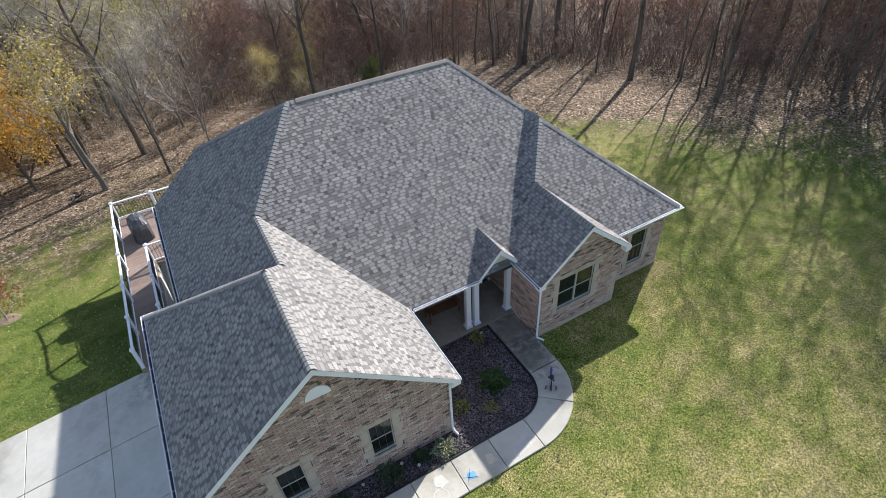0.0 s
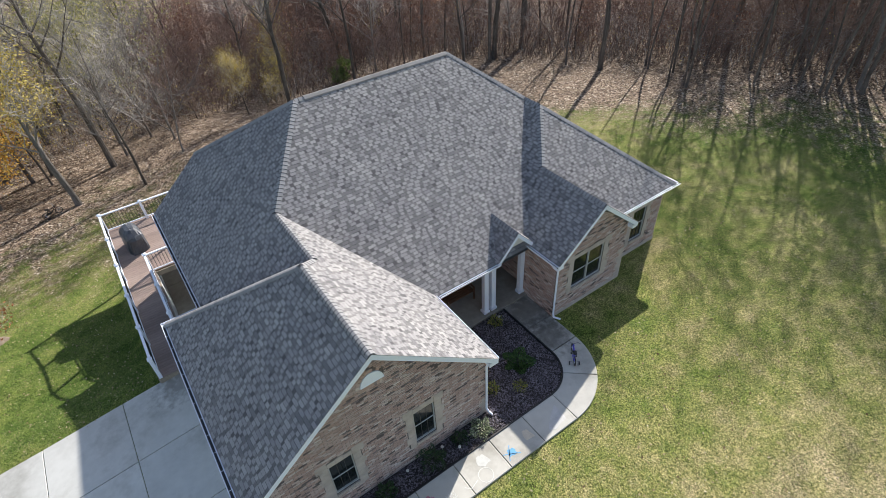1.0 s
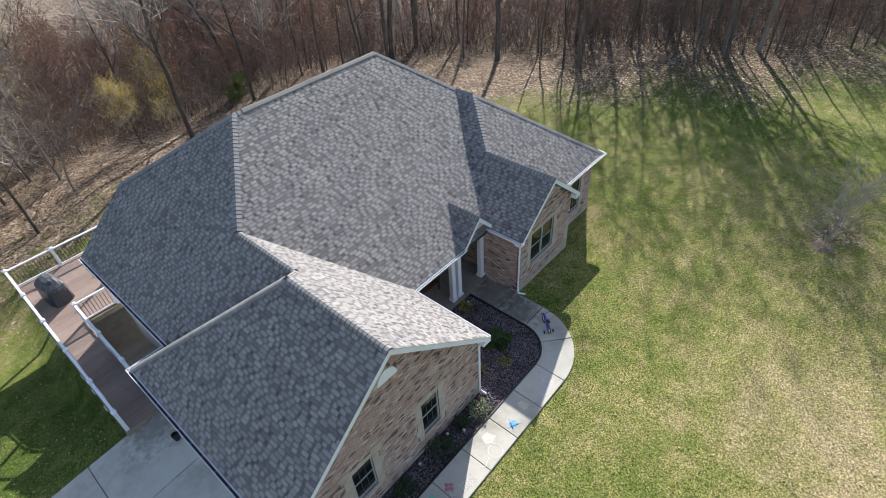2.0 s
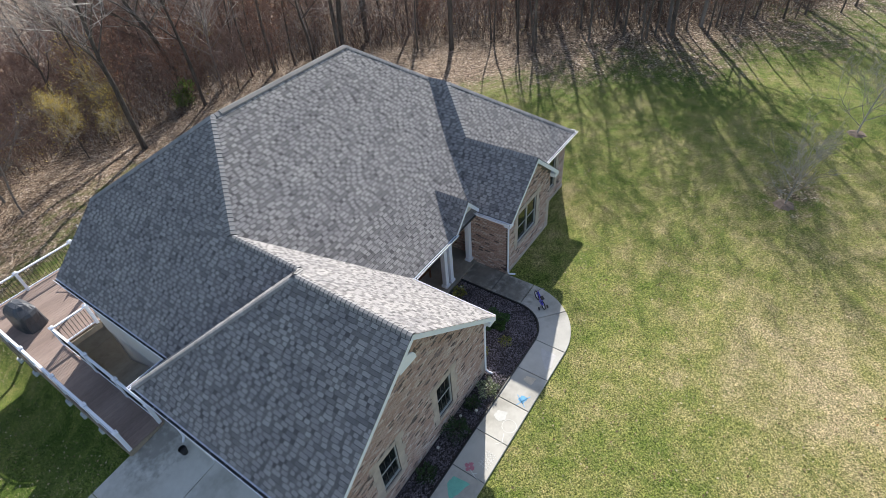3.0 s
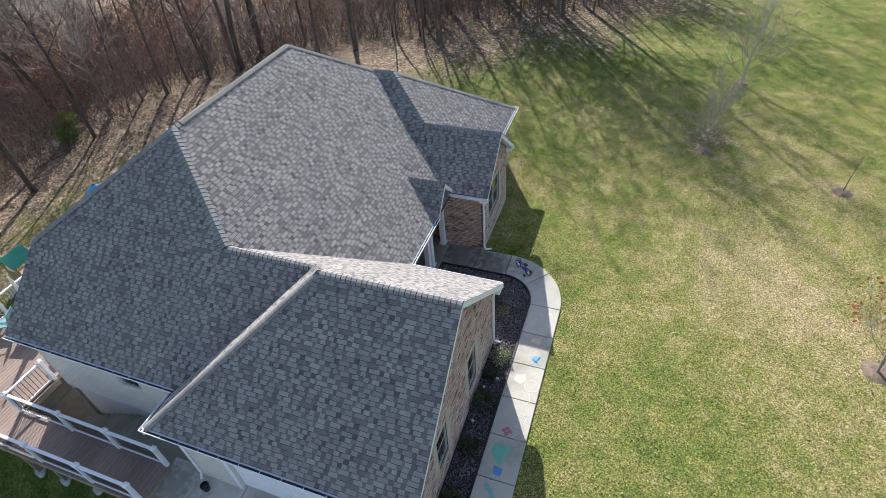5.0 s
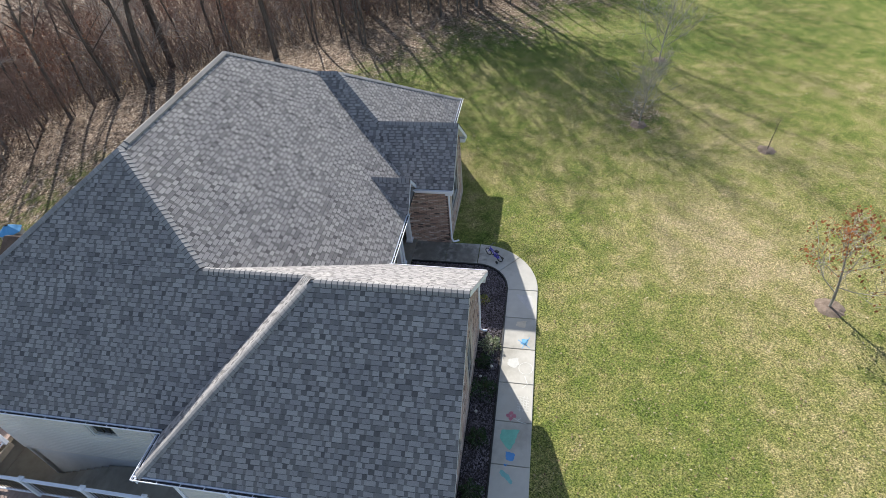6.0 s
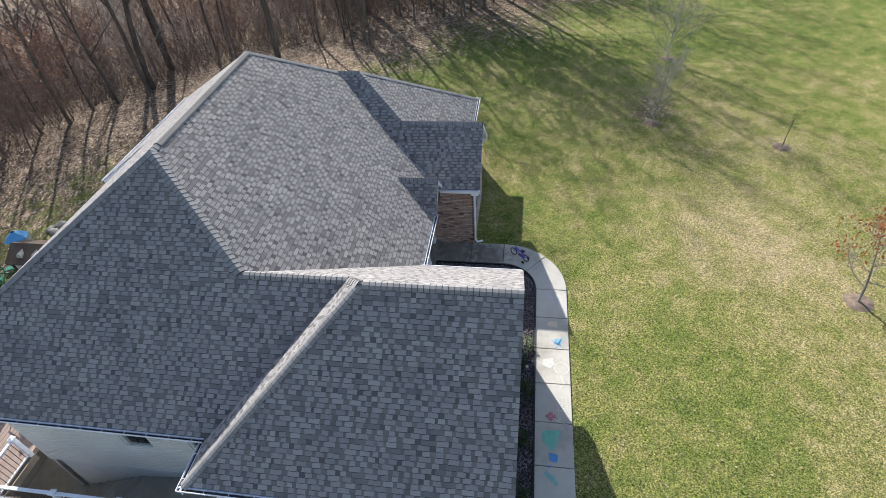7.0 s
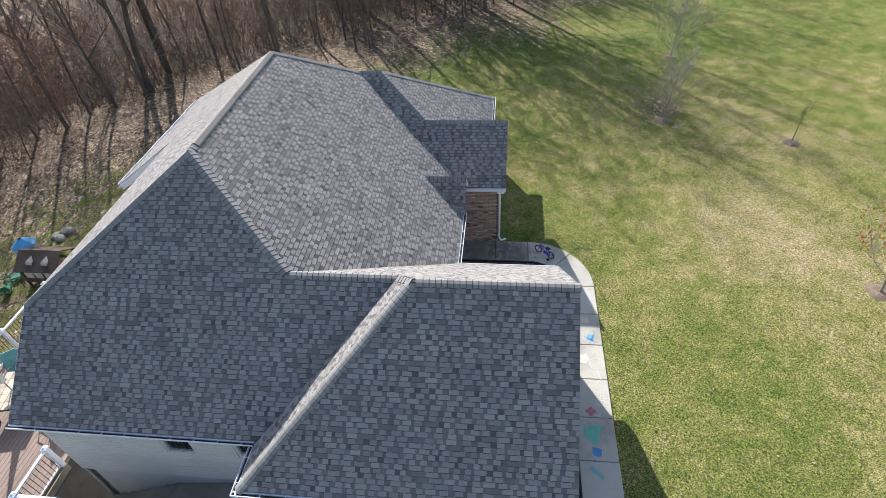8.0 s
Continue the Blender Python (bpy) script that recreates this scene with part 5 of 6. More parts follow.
# ---- chalk on the walk ----
def chalk(label, colour, pts, strokes=()):
    m = surface("chalk_dust", tuple(c * 0.8 for c in colour), colour, 6.0, 70.0, 0.95, 0.2, 0.001)
    rnd = random.Random(len(pts) * 7 + len(strokes))
    d0 = empty("chalk_drawing", label, "chalk drawing")
    tagged(d0, group="chalk on the walk")
    for blob in pts:
        bm = bmesh.new()
        ring = []
        for (x0, y0), (x1, y1) in zip(blob, blob[1:] + blob[:1]):
            for i in range(5):
                f = i / 5
                ring.append(Vector((x0 + (x1 - x0) * f + rnd.uniform(-0.018, 0.018), y0 + (y1 - y0) * f + rnd.uniform(-0.018, 0.018), 0.0492)))
        bm.faces.new([bm.verts.new(v) for v in ring])
        part("patch", bm, m, d0)
    for line in strokes:
        # one bent stroke, its corners shared
        bm = bmesh.new()
        sides = []
        for i, (x, y) in enumerate(line):
            (x0, y0), (x1, y1) = line[max(0, i - 1)], line[min(len(line) - 1, i + 1)]
            d = Vector((x1 - x0, y1 - y0, 0)).normalized()
            n = Vector((-d.y, d.x, 0)) * 0.012
            sides.append((bm.verts.new(Vector((x, y, 0.0492)) - n), bm.verts.new(Vector((x, y, 0.0492)) + n)))
        for (a, b), (c, e) in zip(sides, sides[1:]):
            bm.faces.new((a, c, e, b))
        part("stroke", bm, m, d0)
    return d0


def ring_of(x, y, r, n=14, part_of=1.0):
    return [(x + r * math.cos(2 * math.pi * part_of * i / n), y + r * math.sin(2 * math.pi * part_of * i / n)) for i in range(n + 1)]


chalk("teal chalk patch on concrete walk", (0.22, 0.58, 0.47), [[(0.98, 6.86), (0.95, 7.38), (0.62, 7.44), (0.30, 7.12), (0.55, 6.98)]])
chalk("blue chalk square on concrete walk", (0.13, 0.36, 0.75), [[(0.22, 6.95), (0.26, 7.22), (0.02, 7.20), (-0.04, 6.98)], [(-0.12, 7.14), (-0.14, 7.28), (-0.20, 7.2)]])
chalk("teal chalk bird shape on concrete walk", (0.26, 0.56, 0.55), [[(-0.3, 7.32), (-0.42, 7.08), (-0.62, 6.98), (-0.72, 7.0), (-0.55, 7.18), (-0.42, 7.36)]])
chalk("pink chalk flower on concrete walk", (0.62, 0.24, 0.30), [ring_of(1.42 + 0.09 * math.cos(a), 7.14 + 0.09 * math.sin(a), 0.07, 8)[:-1] for a in (0, 1.57, 3.14, 4.71)])
chalk("white chalk flower stem on concrete walk", (0.72, 0.74, 0.70), [], [[(1.34, 7.05), (1.24, 6.85), (1.2, 6.66)], [(1.28, 6.95), (1.36, 6.84)]])
chalk("white chalk cloud on concrete walk", (0.66, 0.655, 0.62), [[(3.60, 7.06), (3.54, 7.36), (3.26, 7.40), (3.18, 7.14), (3.34, 7.0)]])
chalk("white chalk smudge on concrete walk", (0.62, 0.60, 0.58), [[(6.45, 6.72), (6.5, 7.3), (6.1, 7.1), (5.72, 6.75), (5.9, 6.62)]])
chalk("cream chalk patch on concrete walk", (0.70, 0.62, 0.50), [[(5.22, 6.85), (5.18, 7.18), (4.95, 7.22), (4.9, 6.9)]])
chalk("bright blue chalk scribble on concrete walk", (0.18, 0.44, 0.72), [[(4.42, 6.75), (4.40, 6.98), (4.2, 7.0), (4.12, 6.78)]], [[(4.5, 6.7), (4.0, 6.95)], [(4.05, 6.68), (4.35, 7.1)]])
chalk("white chalk circle on concrete walk", (0.74, 0.73, 0.68), [], [ring_of(3.2, 6.78, 0.23), [(2.9, 6.8), (2.6, 6.7), (2.45, 6.85)]])
chalk("white chalk scribbles on concrete walk", (0.72, 0.71, 0.67), [], [[(1.62 + 0.09 * i, 6.62), (1.68 + 0.09 * i, 6.98)] for i in range(6)] + [[(1.6, 6.7 + 0.1 * i), (2.15, 6.68 + 0.1 * i)] for i in range(3)])


# ---- trees ----
def limb_tree(seed, height, girth, spread=0.42, twigs=11, first=0.35, lean=0.06, limbs=13, fine=0.0145):
    """Segments of a bare tree: trunk, limbs, branches and twigs as lists of (a, b, ra, rb)."""
    rnd = random.Random(seed)
    trunk, crown, tips = [], [], []
    p, d = Vector((0, 0, -0.3)), Vector((rnd.uniform(-lean, lean), rnd.uniform(-lean, lean), 1)).normalized()
    n, joints = 9, []
    r = girth
    for i in range(n):
        q = p + d * (height / n)
        r2 = girth * (1 - 0.88 * (i + 1) / n) if i else girth * 0.72
        trunk.append((p, q, r, r2))
        joints.append((p.copy(), q.copy(), r2))
        p, r = q, r2
        d = (d + Vector((rnd.uniform(-0.1, 0.1), rnd.uniform(-0.1, 0.1), 0.06))).normalized()

    def grow(a, d, length, r, depth):
        k = 3 if depth == 0 else 2
        pts = [a]
        for _ in range(k):
            d = (d + Vector((rnd.uniform(-0.22, 0.22), rnd.uniform(-0.22, 0.22), rnd.uniform(-0.04, 0.2)))).normalized()
            pts.append(pts[-1] + d * length / k)
        for i, (s, t) in enumerate(zip(pts, pts[1:])):
            crown.append((s, t, r * (1 - 0.75 * i / k), r * (1 - 0.75 * (i + 1) / k)))
        if depth < 2:
            m = (6, twigs)[depth]
            for i in range(m):
                f = 0.2 + 0.8 * (i + rnd.random()) / m
                s = min(k - 1, int(f * k))
                base = pts[s].lerp(pts[s + 1], f * k - s)
                side = Vector((rnd.gauss(0, 1), rnd.gauss(0, 1), rnd.gauss(0.25, 0.7)))
                nd = (d * 0.7 + side.normalized() * 0.8).normalized()
                if depth == 1:
                    end = base + nd * length * rnd.uniform(0.35, 0.7)
                    crown.append((base, end, fine, 0.004))
                    tips.append(end)
                else:
                    grow(base, nd, length * rnd.uniform(0.35, 0.6), max(fine * 0.8, r * 0.45), depth + 1)

    for i in range(limbs):
        f = first + (0.97 - first) * (i + rnd.random() * 0.8) / limbs
        s = min(n - 1, int(f * n))
        a = joints[s][0].lerp(joints[s][1], f * n - s)
        ang = i * 2.4 + rnd.uniform(-0.5, 0.5)
        rise = rnd.uniform(0.35, 0.9) + 0.6 * f
        d = Vector((math.cos(ang), math.sin(ang), rise)).normalized()
        grow(a, d, height * spread * (1.15 - 0.65 * f) * rnd.uniform(0.75, 1.15), max(fine * 1.6, joints[s][2] * 0.55), 0)
    return trunk, crown, tips


def tube_mesh(name, segs, material, sides_of, limb=None):
    verts, faces, thick = [], [], []
    for a, b, ra, rb in segs:
        d = (b - a).normalized()
        x = d.orthogonal().normalized()
        y = d.cross(x)
        k = sides_of(ra)
        b0, f0 = len(verts), len(faces)
        ang = [2 * math.pi * i / k for i in range(k)]
        verts += [a + (x * math.cos(t) + y * math.sin(t)) * ra for t in ang]
        if rb < 0.006:
            verts.append(b)
            faces += [(b0 + i, b0 + (i + 1) % k, b0 + k) for i in range(k)]
        else:
            verts += [b + (x * math.cos(t) + y * math.sin(t)) * rb for t in ang]
            faces += [(b0 + i, b0 + (i + 1) % k, b0 + k + (i + 1) % k, b0 + k + i) for i in range(k)]
        if limb and ra > 0.034:
            thick += range(f0, len(faces))
    me = mesh(name, verts, faces, material)
    if limb:
        me.materials.append(limb)
        for i in thick:
            me.polygons[i].material_index = 1
    return me


def leaf_mesh(name, places, size, material, rnd, per=1, drift=0.5):
    verts, faces = [], []
    for p in places:
        for _ in range(per):
            c = p + Vector((rnd.gauss(0, drift), rnd.gauss(0, drift), rnd.gauss(0, drift)))
            u = Vector((rnd.gauss(0, 1), rnd.gauss(0, 1), rnd.gauss(0, 1))).normalized()
            v = u.orthogonal().normalized()
            s = size * rnd.uniform(0.6, 1.3)
            b0 = len(verts)
            verts += [c - u * s, c + v * s * 0.55 + u * s * 0.1, c + u * s, c - v * s * 0.55 + u * s * 0.1]
            faces.append((b0, b0 + 1, b0 + 2, b0 + 3))
    return mesh(name, verts, faces, material)


def leaf_surface(name, stops):
    m, t, p = nodes_of(name)
    r = t.nodes.new("ShaderNodeNewGeometry").outputs["Random Per Island"]
    t.links.new(ramp(t, r, stops), p.inputs["Base Color"])
    p.inputs["Roughness"].default_value = 0.7
    # thin leaves let part of the light through
    glow = t.nodes.new("ShaderNodeBsdfTranslucent")
    t.links.new(p.inputs["Base Color"].links[0].from_socket, glow.inputs["Color"])
    mix = t.nodes.new("ShaderNodeMixShader")
    mix.inputs[0].default_value = 0.45
    t.links.new(p.outputs[0], mix.inputs[1])
    t.links.new(glow.outputs[0], mix.inputs[2])
    t.links.new(mix.outputs[0], t.nodes["Material Output"].inputs["Surface"])
    return m


YELLOW = leaf_surface("yellow_leaves", [(0.0, (0.30, 0.235, 0.05)), (0.5, (0.54, 0.42, 0.10)), (1.0, (0.72, 0.60, 0.22))])
OLIVE = leaf_surface("yellow_green_leaves", [(0.0, (0.16, 0.17, 0.05)), (0.5, (0.33, 0.31, 0.11)), (1.0, (0.56, 0.50, 0.24))])
ORANGE = leaf_surface("orange_leaves", [(0.0, (0.55, 0.26, 0.045)), (0.5, (0.76, 0.44, 0.08)), (1.0, (0.84, 0.64, 0.16))])
RUST = leaf_surface("rusty_leaves", [(0.0, (0.10, 0.045, 0.030)), (0.5, (0.19, 0.090, 0.058)), (1.0, (0.30, 0.17, 0.11))])
GREENLEAF = leaf_surface("green_leaves", [(0.0, (0.08, 0.16, 0.03)), (0.5, (0.17, 0.29, 0.06)), (1.0, (0.32, 0.42, 0.12))])
DRYLEAF = leaf_surface("fallen_leaves", [(0.0, (0.13, 0.085, 0.05)), (0.4, (0.28, 0.20, 0.12)), (0.75, (0.40, 0.32, 0.21)), (1.0, (0.54, 0.47, 0.35))])


def make_tree(label, seed, height, girth, bark, twig, leaves=None, size=0.1, per=3, drift=0.35, **kw):
    trunk, crown, tips = limb_tree(seed, height, girth, **kw)
    t = empty("tree", label, "tree")
    child("trunk", tube_mesh("trunk", trunk, bark, lambda r: 9), t)
    cr = child("crown", tube_mesh("crown", crown, twig, lambda r: 5 if r > 0.06 else 3, bark), t)
    if leaves:
        child("leaves", leaf_mesh("leaves", tips, size, leaves, random.Random(seed), per, drift), cr)
    return t


def build_woods():
    rnd = random.Random(21)
    bare = "tall bare grey-brown woodland tree with fine twigs"
    kinds = [make_tree(bare, 1, 17, 0.24, BARK, TWIG, limbs=14), make_tree(bare, 2, 15, 0.19, BARK, TWIG, limbs=13, first=0.4),
             make_tree(bare, 3, 19, 0.30, BARK, TWIG, limbs=15, first=0.45), make_tree(bare, 4, 13, 0.13, BARK, TWIGRED, first=0.3),
             make_tree(bare, 5, 11, 0.10, BARKPALE, TWIGRED, first=0.25, limbs=12), make_tree(bare, 6, 16, 0.21, BARKPALE, TWIG, first=0.35, lean=0.16),
             make_tree("slim woodland tree keeping some rusty brown leaves", 7, 9, 0.08, BARK, TWIGRED, RUST, 0.085, 1, 0.25, first=0.2, limbs=12),
             make_tree("woodland tree with thinning yellow-green leaves", 8, 14, 0.17, BARK, TWIG, OLIVE, 0.10, 3, 0.4, first=0.35)]
    orange = make_tree("broad maple with glowing orange and yellow leaves", 9, 7.5, 0.14, BARK, TWIG, ORANGE, 0.082, 22, 0.42, first=0.12, spread=0.55)
    yellow = make_tree("small tree with bright yellow leaves", 10, 9, 0.11, BARK, TWIG, YELLOW, 0.085, 4, 0.40, first=0.35)
    used = {}

    def put(k, x, y, s=1.0, turn=None):
        m = pose(x, y, ground_z(x, y), 0, 0, rnd.uniform(0, 360) if turn is None else turn) @ Matrix.Scale(1, 4)
        if id(k) in used:
            k = copy_thing(k, m)
        else:
            used[id(k)] = True
            k.matrix_basis = m
        k.scale = (s, s, s * rnd.uniform(0.92, 1.1))
        return tagged(k, group="woodland trees")

    grey = make_tree("small grey many-branched understorey tree, bare", 14, 6.5, 0.09, BARKPALE, TWIG, first=0.10, limbs=16, twigs=12, spread=0.5, fine=0.010)
    brown = make_tree("small red-brown many-branched understorey tree, bare", 15, 5.5, 0.06, BARK, TWIGRED, first=0.10, limbs=16, twigs=12, spread=0.5)
    rusty = make_tree("small understorey tree with withered rusty leaves", 16, 5.0, 0.05, BARK, TWIGRED, RUST, 0.07, 1, 0.15, first=0.12, limbs=14, twigs=8, spread=0.5)
    K = kinds + [grey, brown, rusty]
    haze = make_tree("tall grey woodland tree with a dense veil of pale twigs", 18, 12.5, 0.15, BARKPALE, TWIG, first=0.28, limbs=18, twigs=13, spread=0.5, fine=0.010)
    thin = make_tree("woodland tree thinly hung with olive and yellow leaves", 19, 12, 0.14, BARK, TWIG, OLIVE, 0.12, 3, 0.35, first=0.25, limbs=14, spread=0.46)
    stout = make_tree("stout woodland-edge tree with thinning yellow leaves", 51, 9.5, 0.27, BARKPALE, TWIG, YELLOW, 0.09, 3, 0.35, first=0.42, limbs=13, spread=0.42, lean=0.03)
    put(stout, -5.6, 39.9, 0.95)
    dark = make_tree("tall thick dark-barked bare woodland tree", 52, 17, 0.30, BARK, TWIG, first=0.4, limbs=14, lean=0.04)
    for x, y, s in ((-6.9, 57.0, 0.9), (-4.9, 58.0, 0.9), (28.9, 37.6, 0.9), (18.6, 47.5, 0.9)):
        put(dark, x, y, s)
    for k, x, y, s in ((K[2], -2.7, 45.4, 0.9), (K[1], -1.3, 39.3, 0.6), (K[4], 2.1, 42.5, 0.85), (K[0], 11.2, 42.4, 1.0), (K[1], 24.3, 42.0, 0.9), (K[3], 26.9, 39.5, 1.0), (K[4], 27.3, 39.9, 0.9), (K[2], 32.3, 37.8, 0.9), (K[0], 32.9, 38.3, 0.9),
                       (haze, 39.8, 10.6, 1.3), (K[3], 40.0, 15.0, 1.0), (K[4], 41.5, 17.5, 1.0), (brown, 38.5, 14.8, 1.4), (K[1], 43.5, 16.0, 0.9), (K[0], 45.0, 20.0, 0.9), (K[3], 42.5, 21.0, 1.0), (brown, 40.5, 19.0, 1.4), (K[6], 39.5, 17.0, 1.1), (K[2], 31.3, 27.6, 0.8), (K[1], 37.2, 11.9, 0.85), (haze, 37.8, 12.4, 1.1), (K[0], 41.5, 14.2, 0.9), (K[2], -10.0, 50.0, 0.9),
                       (K[0], -14.0, 47.0, 0.9), (thin, -12.5, 53.0, 1.0), (thin, -18.0, 49.0, 1.0), (thin, -15.5, 46.5, 0.9), (thin, -7.5, 54.0, 0.9), (K[1], 18.0, 44.0, 0.9),
                       (K[0], -8.2, 47.5, 0.75), (K[0], -6.9, 48.0, 0.8), (haze, -1.5, 47.0, 0.9), (haze, -14.5, 51.0, 1.0),
                       (grey, 2.2, 46.0, 1.35), (grey, 0.8, 49.0, 1.35), (grey, -13.0, 45.0, 1.2)):
        put(k, x, y, s)
    slim = make_tree("slender straight bare tree at woodland edge", 17, 15, 0.10, BARK, TWIGRED, first=0.5, limbs=9, twigs=7)
    for x, y in ((34.2, 37.4), (34.6, 33.4), (30.9, 30.8), (33.3, 24.7), (33.8, 25.3), (30.8, 21.2), (31.1, 20.0), (31.3, 20.3), (33.5, 22.7), (32.7, 20.9), (34.1, 17.1), (35.6, 15.0), (35.5, 13.6), (35.9, 13.4), (36.6, 13.0), (38.0, 9.7), (24.6, 44.6), (26.1, 41.2), (24.2, 47.0), (28.5, 41.0), (23.1, 43.6), (38.6, 11.3), (39.4, 12.6), (40.2, 9.6), (41.0, 8.1), (42.4, 7.4), (43.6, 5.6), (45.2, 4.4), (46.5, 2.2), (48.3, 1.4), (50.6, -1.8), (52.0, -2.6), (36.9, 16.2), (36.2, 18.6)):
        put(slim, x, y, rnd.uniform(0.75, 1.05))
    gold = make_tree("leafy woodland shrub with yellow and pale gold leaves", 41, 4.2, 0.05, BARK, TWIG, YELLOW, 0.070, 2, 0.30, first=0.1, limbs=12, twigs=6, spread=0.5)
    for x, y, s in ((13.5, 52.3, 1.0), (12.3, 48.2, 0.8), (11.2, 46.3, 0.6), (14.6, 55.5, 1.1), (17.1, 62.0, 1.2), (24.6, 52.0, 0.9)):
        put(gold, x, y, s)
    leafy = make_tree("small evergreen shrub with bright green leaves", 42, 1.6, 0.025, BARK, TWIG, GREENLEAF, 0.06, 14, 0.12, first=0.05, limbs=10, twigs=5, spread=0.6)
    put(leafy, 18.0, 46.4, 1.0)
    put(leafy, 17.2, 46.0, 0.7)
    put(orange, -10.2, 43.6, 1.0)
    put(orange, -12.6, 44.6, 0.9)
    for x, y, s in ((-7.0, 45.6, 0.9), (8.5, 46.0, 0.55), (-12.5, 44.5, 0.9)):
        put(yellow, x, y, s)
    placed = [(-5.8, 41), (-2.7, 45.4), (-1.3, 39.3), (11.2, 42.4), (32, 28)]
    K += [haze, thin]
    count = 0
    while count < 215:
        x, y = rnd.uniform(-48, 84), rnd.uniform(4, 92)
        d = y - edge_y(x, WOOD)
        if d < 0.5 or d > 34 or (x > 40 and rnd.random() < 0.3):
            continue
        if math.hypot(x, y - 8) > 96 or any((x - a) ** 2 + (y - b) ** 2 < 4.0 for a, b in placed):
            continue
        if x < 18 and rnd.random() < (0.62 if d < 10 else 0.42):
            continue
        placed.append((x, y))
        weights = (2, 1, 1, 1, 1, 1, 0.3, 2, 4, 0.4, 0.3, 7, 5) if x < 3 else (1.2, 1.2, 0.6, 3, 2, 0.4, 2, 0.3, 1.2, 6, 6, 0.6, 0.1)
        k = rnd.choices(K, weights)[0]
        big = K.index(k) < 8 or k in (haze, thin)
        put(k, x, y, rnd.uniform(0.65, 1.0) * (0.9 if big and x > 24 else 1.0) * (1.0 if big else 1.25))
        count += 1
    segs = []
    for i in range(120):
        x, y = rnd.uniform(-48, 84), rnd.uniform(4, 95)
        d = y - edge_y(x, WOOD)
        if d < 22 or math.hypot(x, y - 8) > 100:
            continue
        trunk, crown, _ = limb_tree(200 + i, rnd.uniform(6, 14), rnd.uniform(0.08, 0.2), first=0.15, twigs=5, limbs=11, fine=0.03)
        o = Vector((x, y, ground_z(x, y)))
        segs += [(a + o, b + o, ra, rb) for a, b, ra, rb in trunk + crown]
    tagged(new("far_woods", tube_mesh("far_woods", segs, TWIGRED, lambda r: 6 if r > 0.06 else 3)), "distant bare grey-brown woodland", "woods", kind="stuff")


build_woods()


# ---- lawn trees ----
def build_lawn_trees():
    SILVER = bark_surface("silvery_bark", (0.26, 0.235, 0.21), (0.46, 0.43, 0.40))
    pale = make_tree("young bare pale-twigged tree standing on lawn", 31, 5.4, 0.06, SILVER, SILVER, first=0.14, spread=0.52, twigs=12, limbs=20, fine=0.007)
    pale.matrix_basis = pose(19.35, 1.62, -0.02)
    pale.scale = (0.72, 0.72, 0.72)
    copy_thing(pale, pose(27.5, -0.45, -0.02, 0, 0, 130)).scale = (0.85, 0.85, 0.85)
    REDLEAF = leaf_surface("red_brown_leaves", [(0.0, (0.20, 0.07, 0.035)), (0.6, (0.36, 0.14, 0.065)), (1.0, (0.55, 0.21, 0.08))])
    red = make_tree("young lawn tree with a few rusty red leaves", 33, 3.6, 0.06, SILVER, SILVER, REDLEAF, 0.058, 2, 0.09, first=0.25, spread=0.5, twigs=6, limbs=11, lean=0.14, fine=0.008)
    red.matrix_basis = pose(6.97, -3.57, -0.02, 0, 0, 40)
    west = make_tree("small rusty-leaved tree on west lawn", 35, 2.8, 0.05, SILVER, SILVER, REDLEAF, 0.06, 4, 0.14, first=0.25, spread=0.5, twigs=6, limbs=11, fine=0.008)
    west.matrix_basis = pose(-10.3, 26.7, ground_z(-10.3, 26.7))
    sapling = make_tree("bare dark sapling with a crooked thin stem on lawn", 37, 2.3, 0.028, BARK, BARK, first=0.55, spread=0.35, twigs=3, limbs=5, lean=0.2, fine=0.005)
    sapling.matrix_basis = pose(17.15, -4.1, -0.02)
    rnd = random.Random(5)
    mulch = surface("bark_mulch", (0.13, 0.095, 0.072), (0.29, 0.22, 0.17), 4.0, 40.0, 0.95, 0.8, 0.02)
    for x, y, r in ((17.15, -4.1, 0.42), (-10.3, 26.7, 0.6), (6.97, -3.6, 0.48), (19.35, 1.62, 0.45), (27.5, -0.45, 0.45)):
        bm = bmesh.new()
        g = ground_z(x, y)
        c = bm.verts.new((x, y, g + 0.07))
        rings = []
        for k, h in ((0.55, 0.055), (1.0, -0.015)):
            rings.append([bm.verts.new((x + r * k * math.cos(t) * rnd.uniform(0.85, 1.12), y + r * k * math.sin(t) * rnd.uniform(0.85, 1.12), g + h + rnd.uniform(-0.01, 0.01))) for t in [2 * math.pi * i / 22 for i in range(22)]])
        for i in range(22):
            bm.faces.new((c, rings[0][i], rings[0][(i + 1) % 22]))
            bm.faces.new((rings[0][i], rings[1][i], rings[1][(i + 1) % 22], rings[0][(i + 1) % 22]))
        thing("mulch_ring", bm, mulch, "brown bark mulch round a young lawn tree", "mulch")


build_lawn_trees()


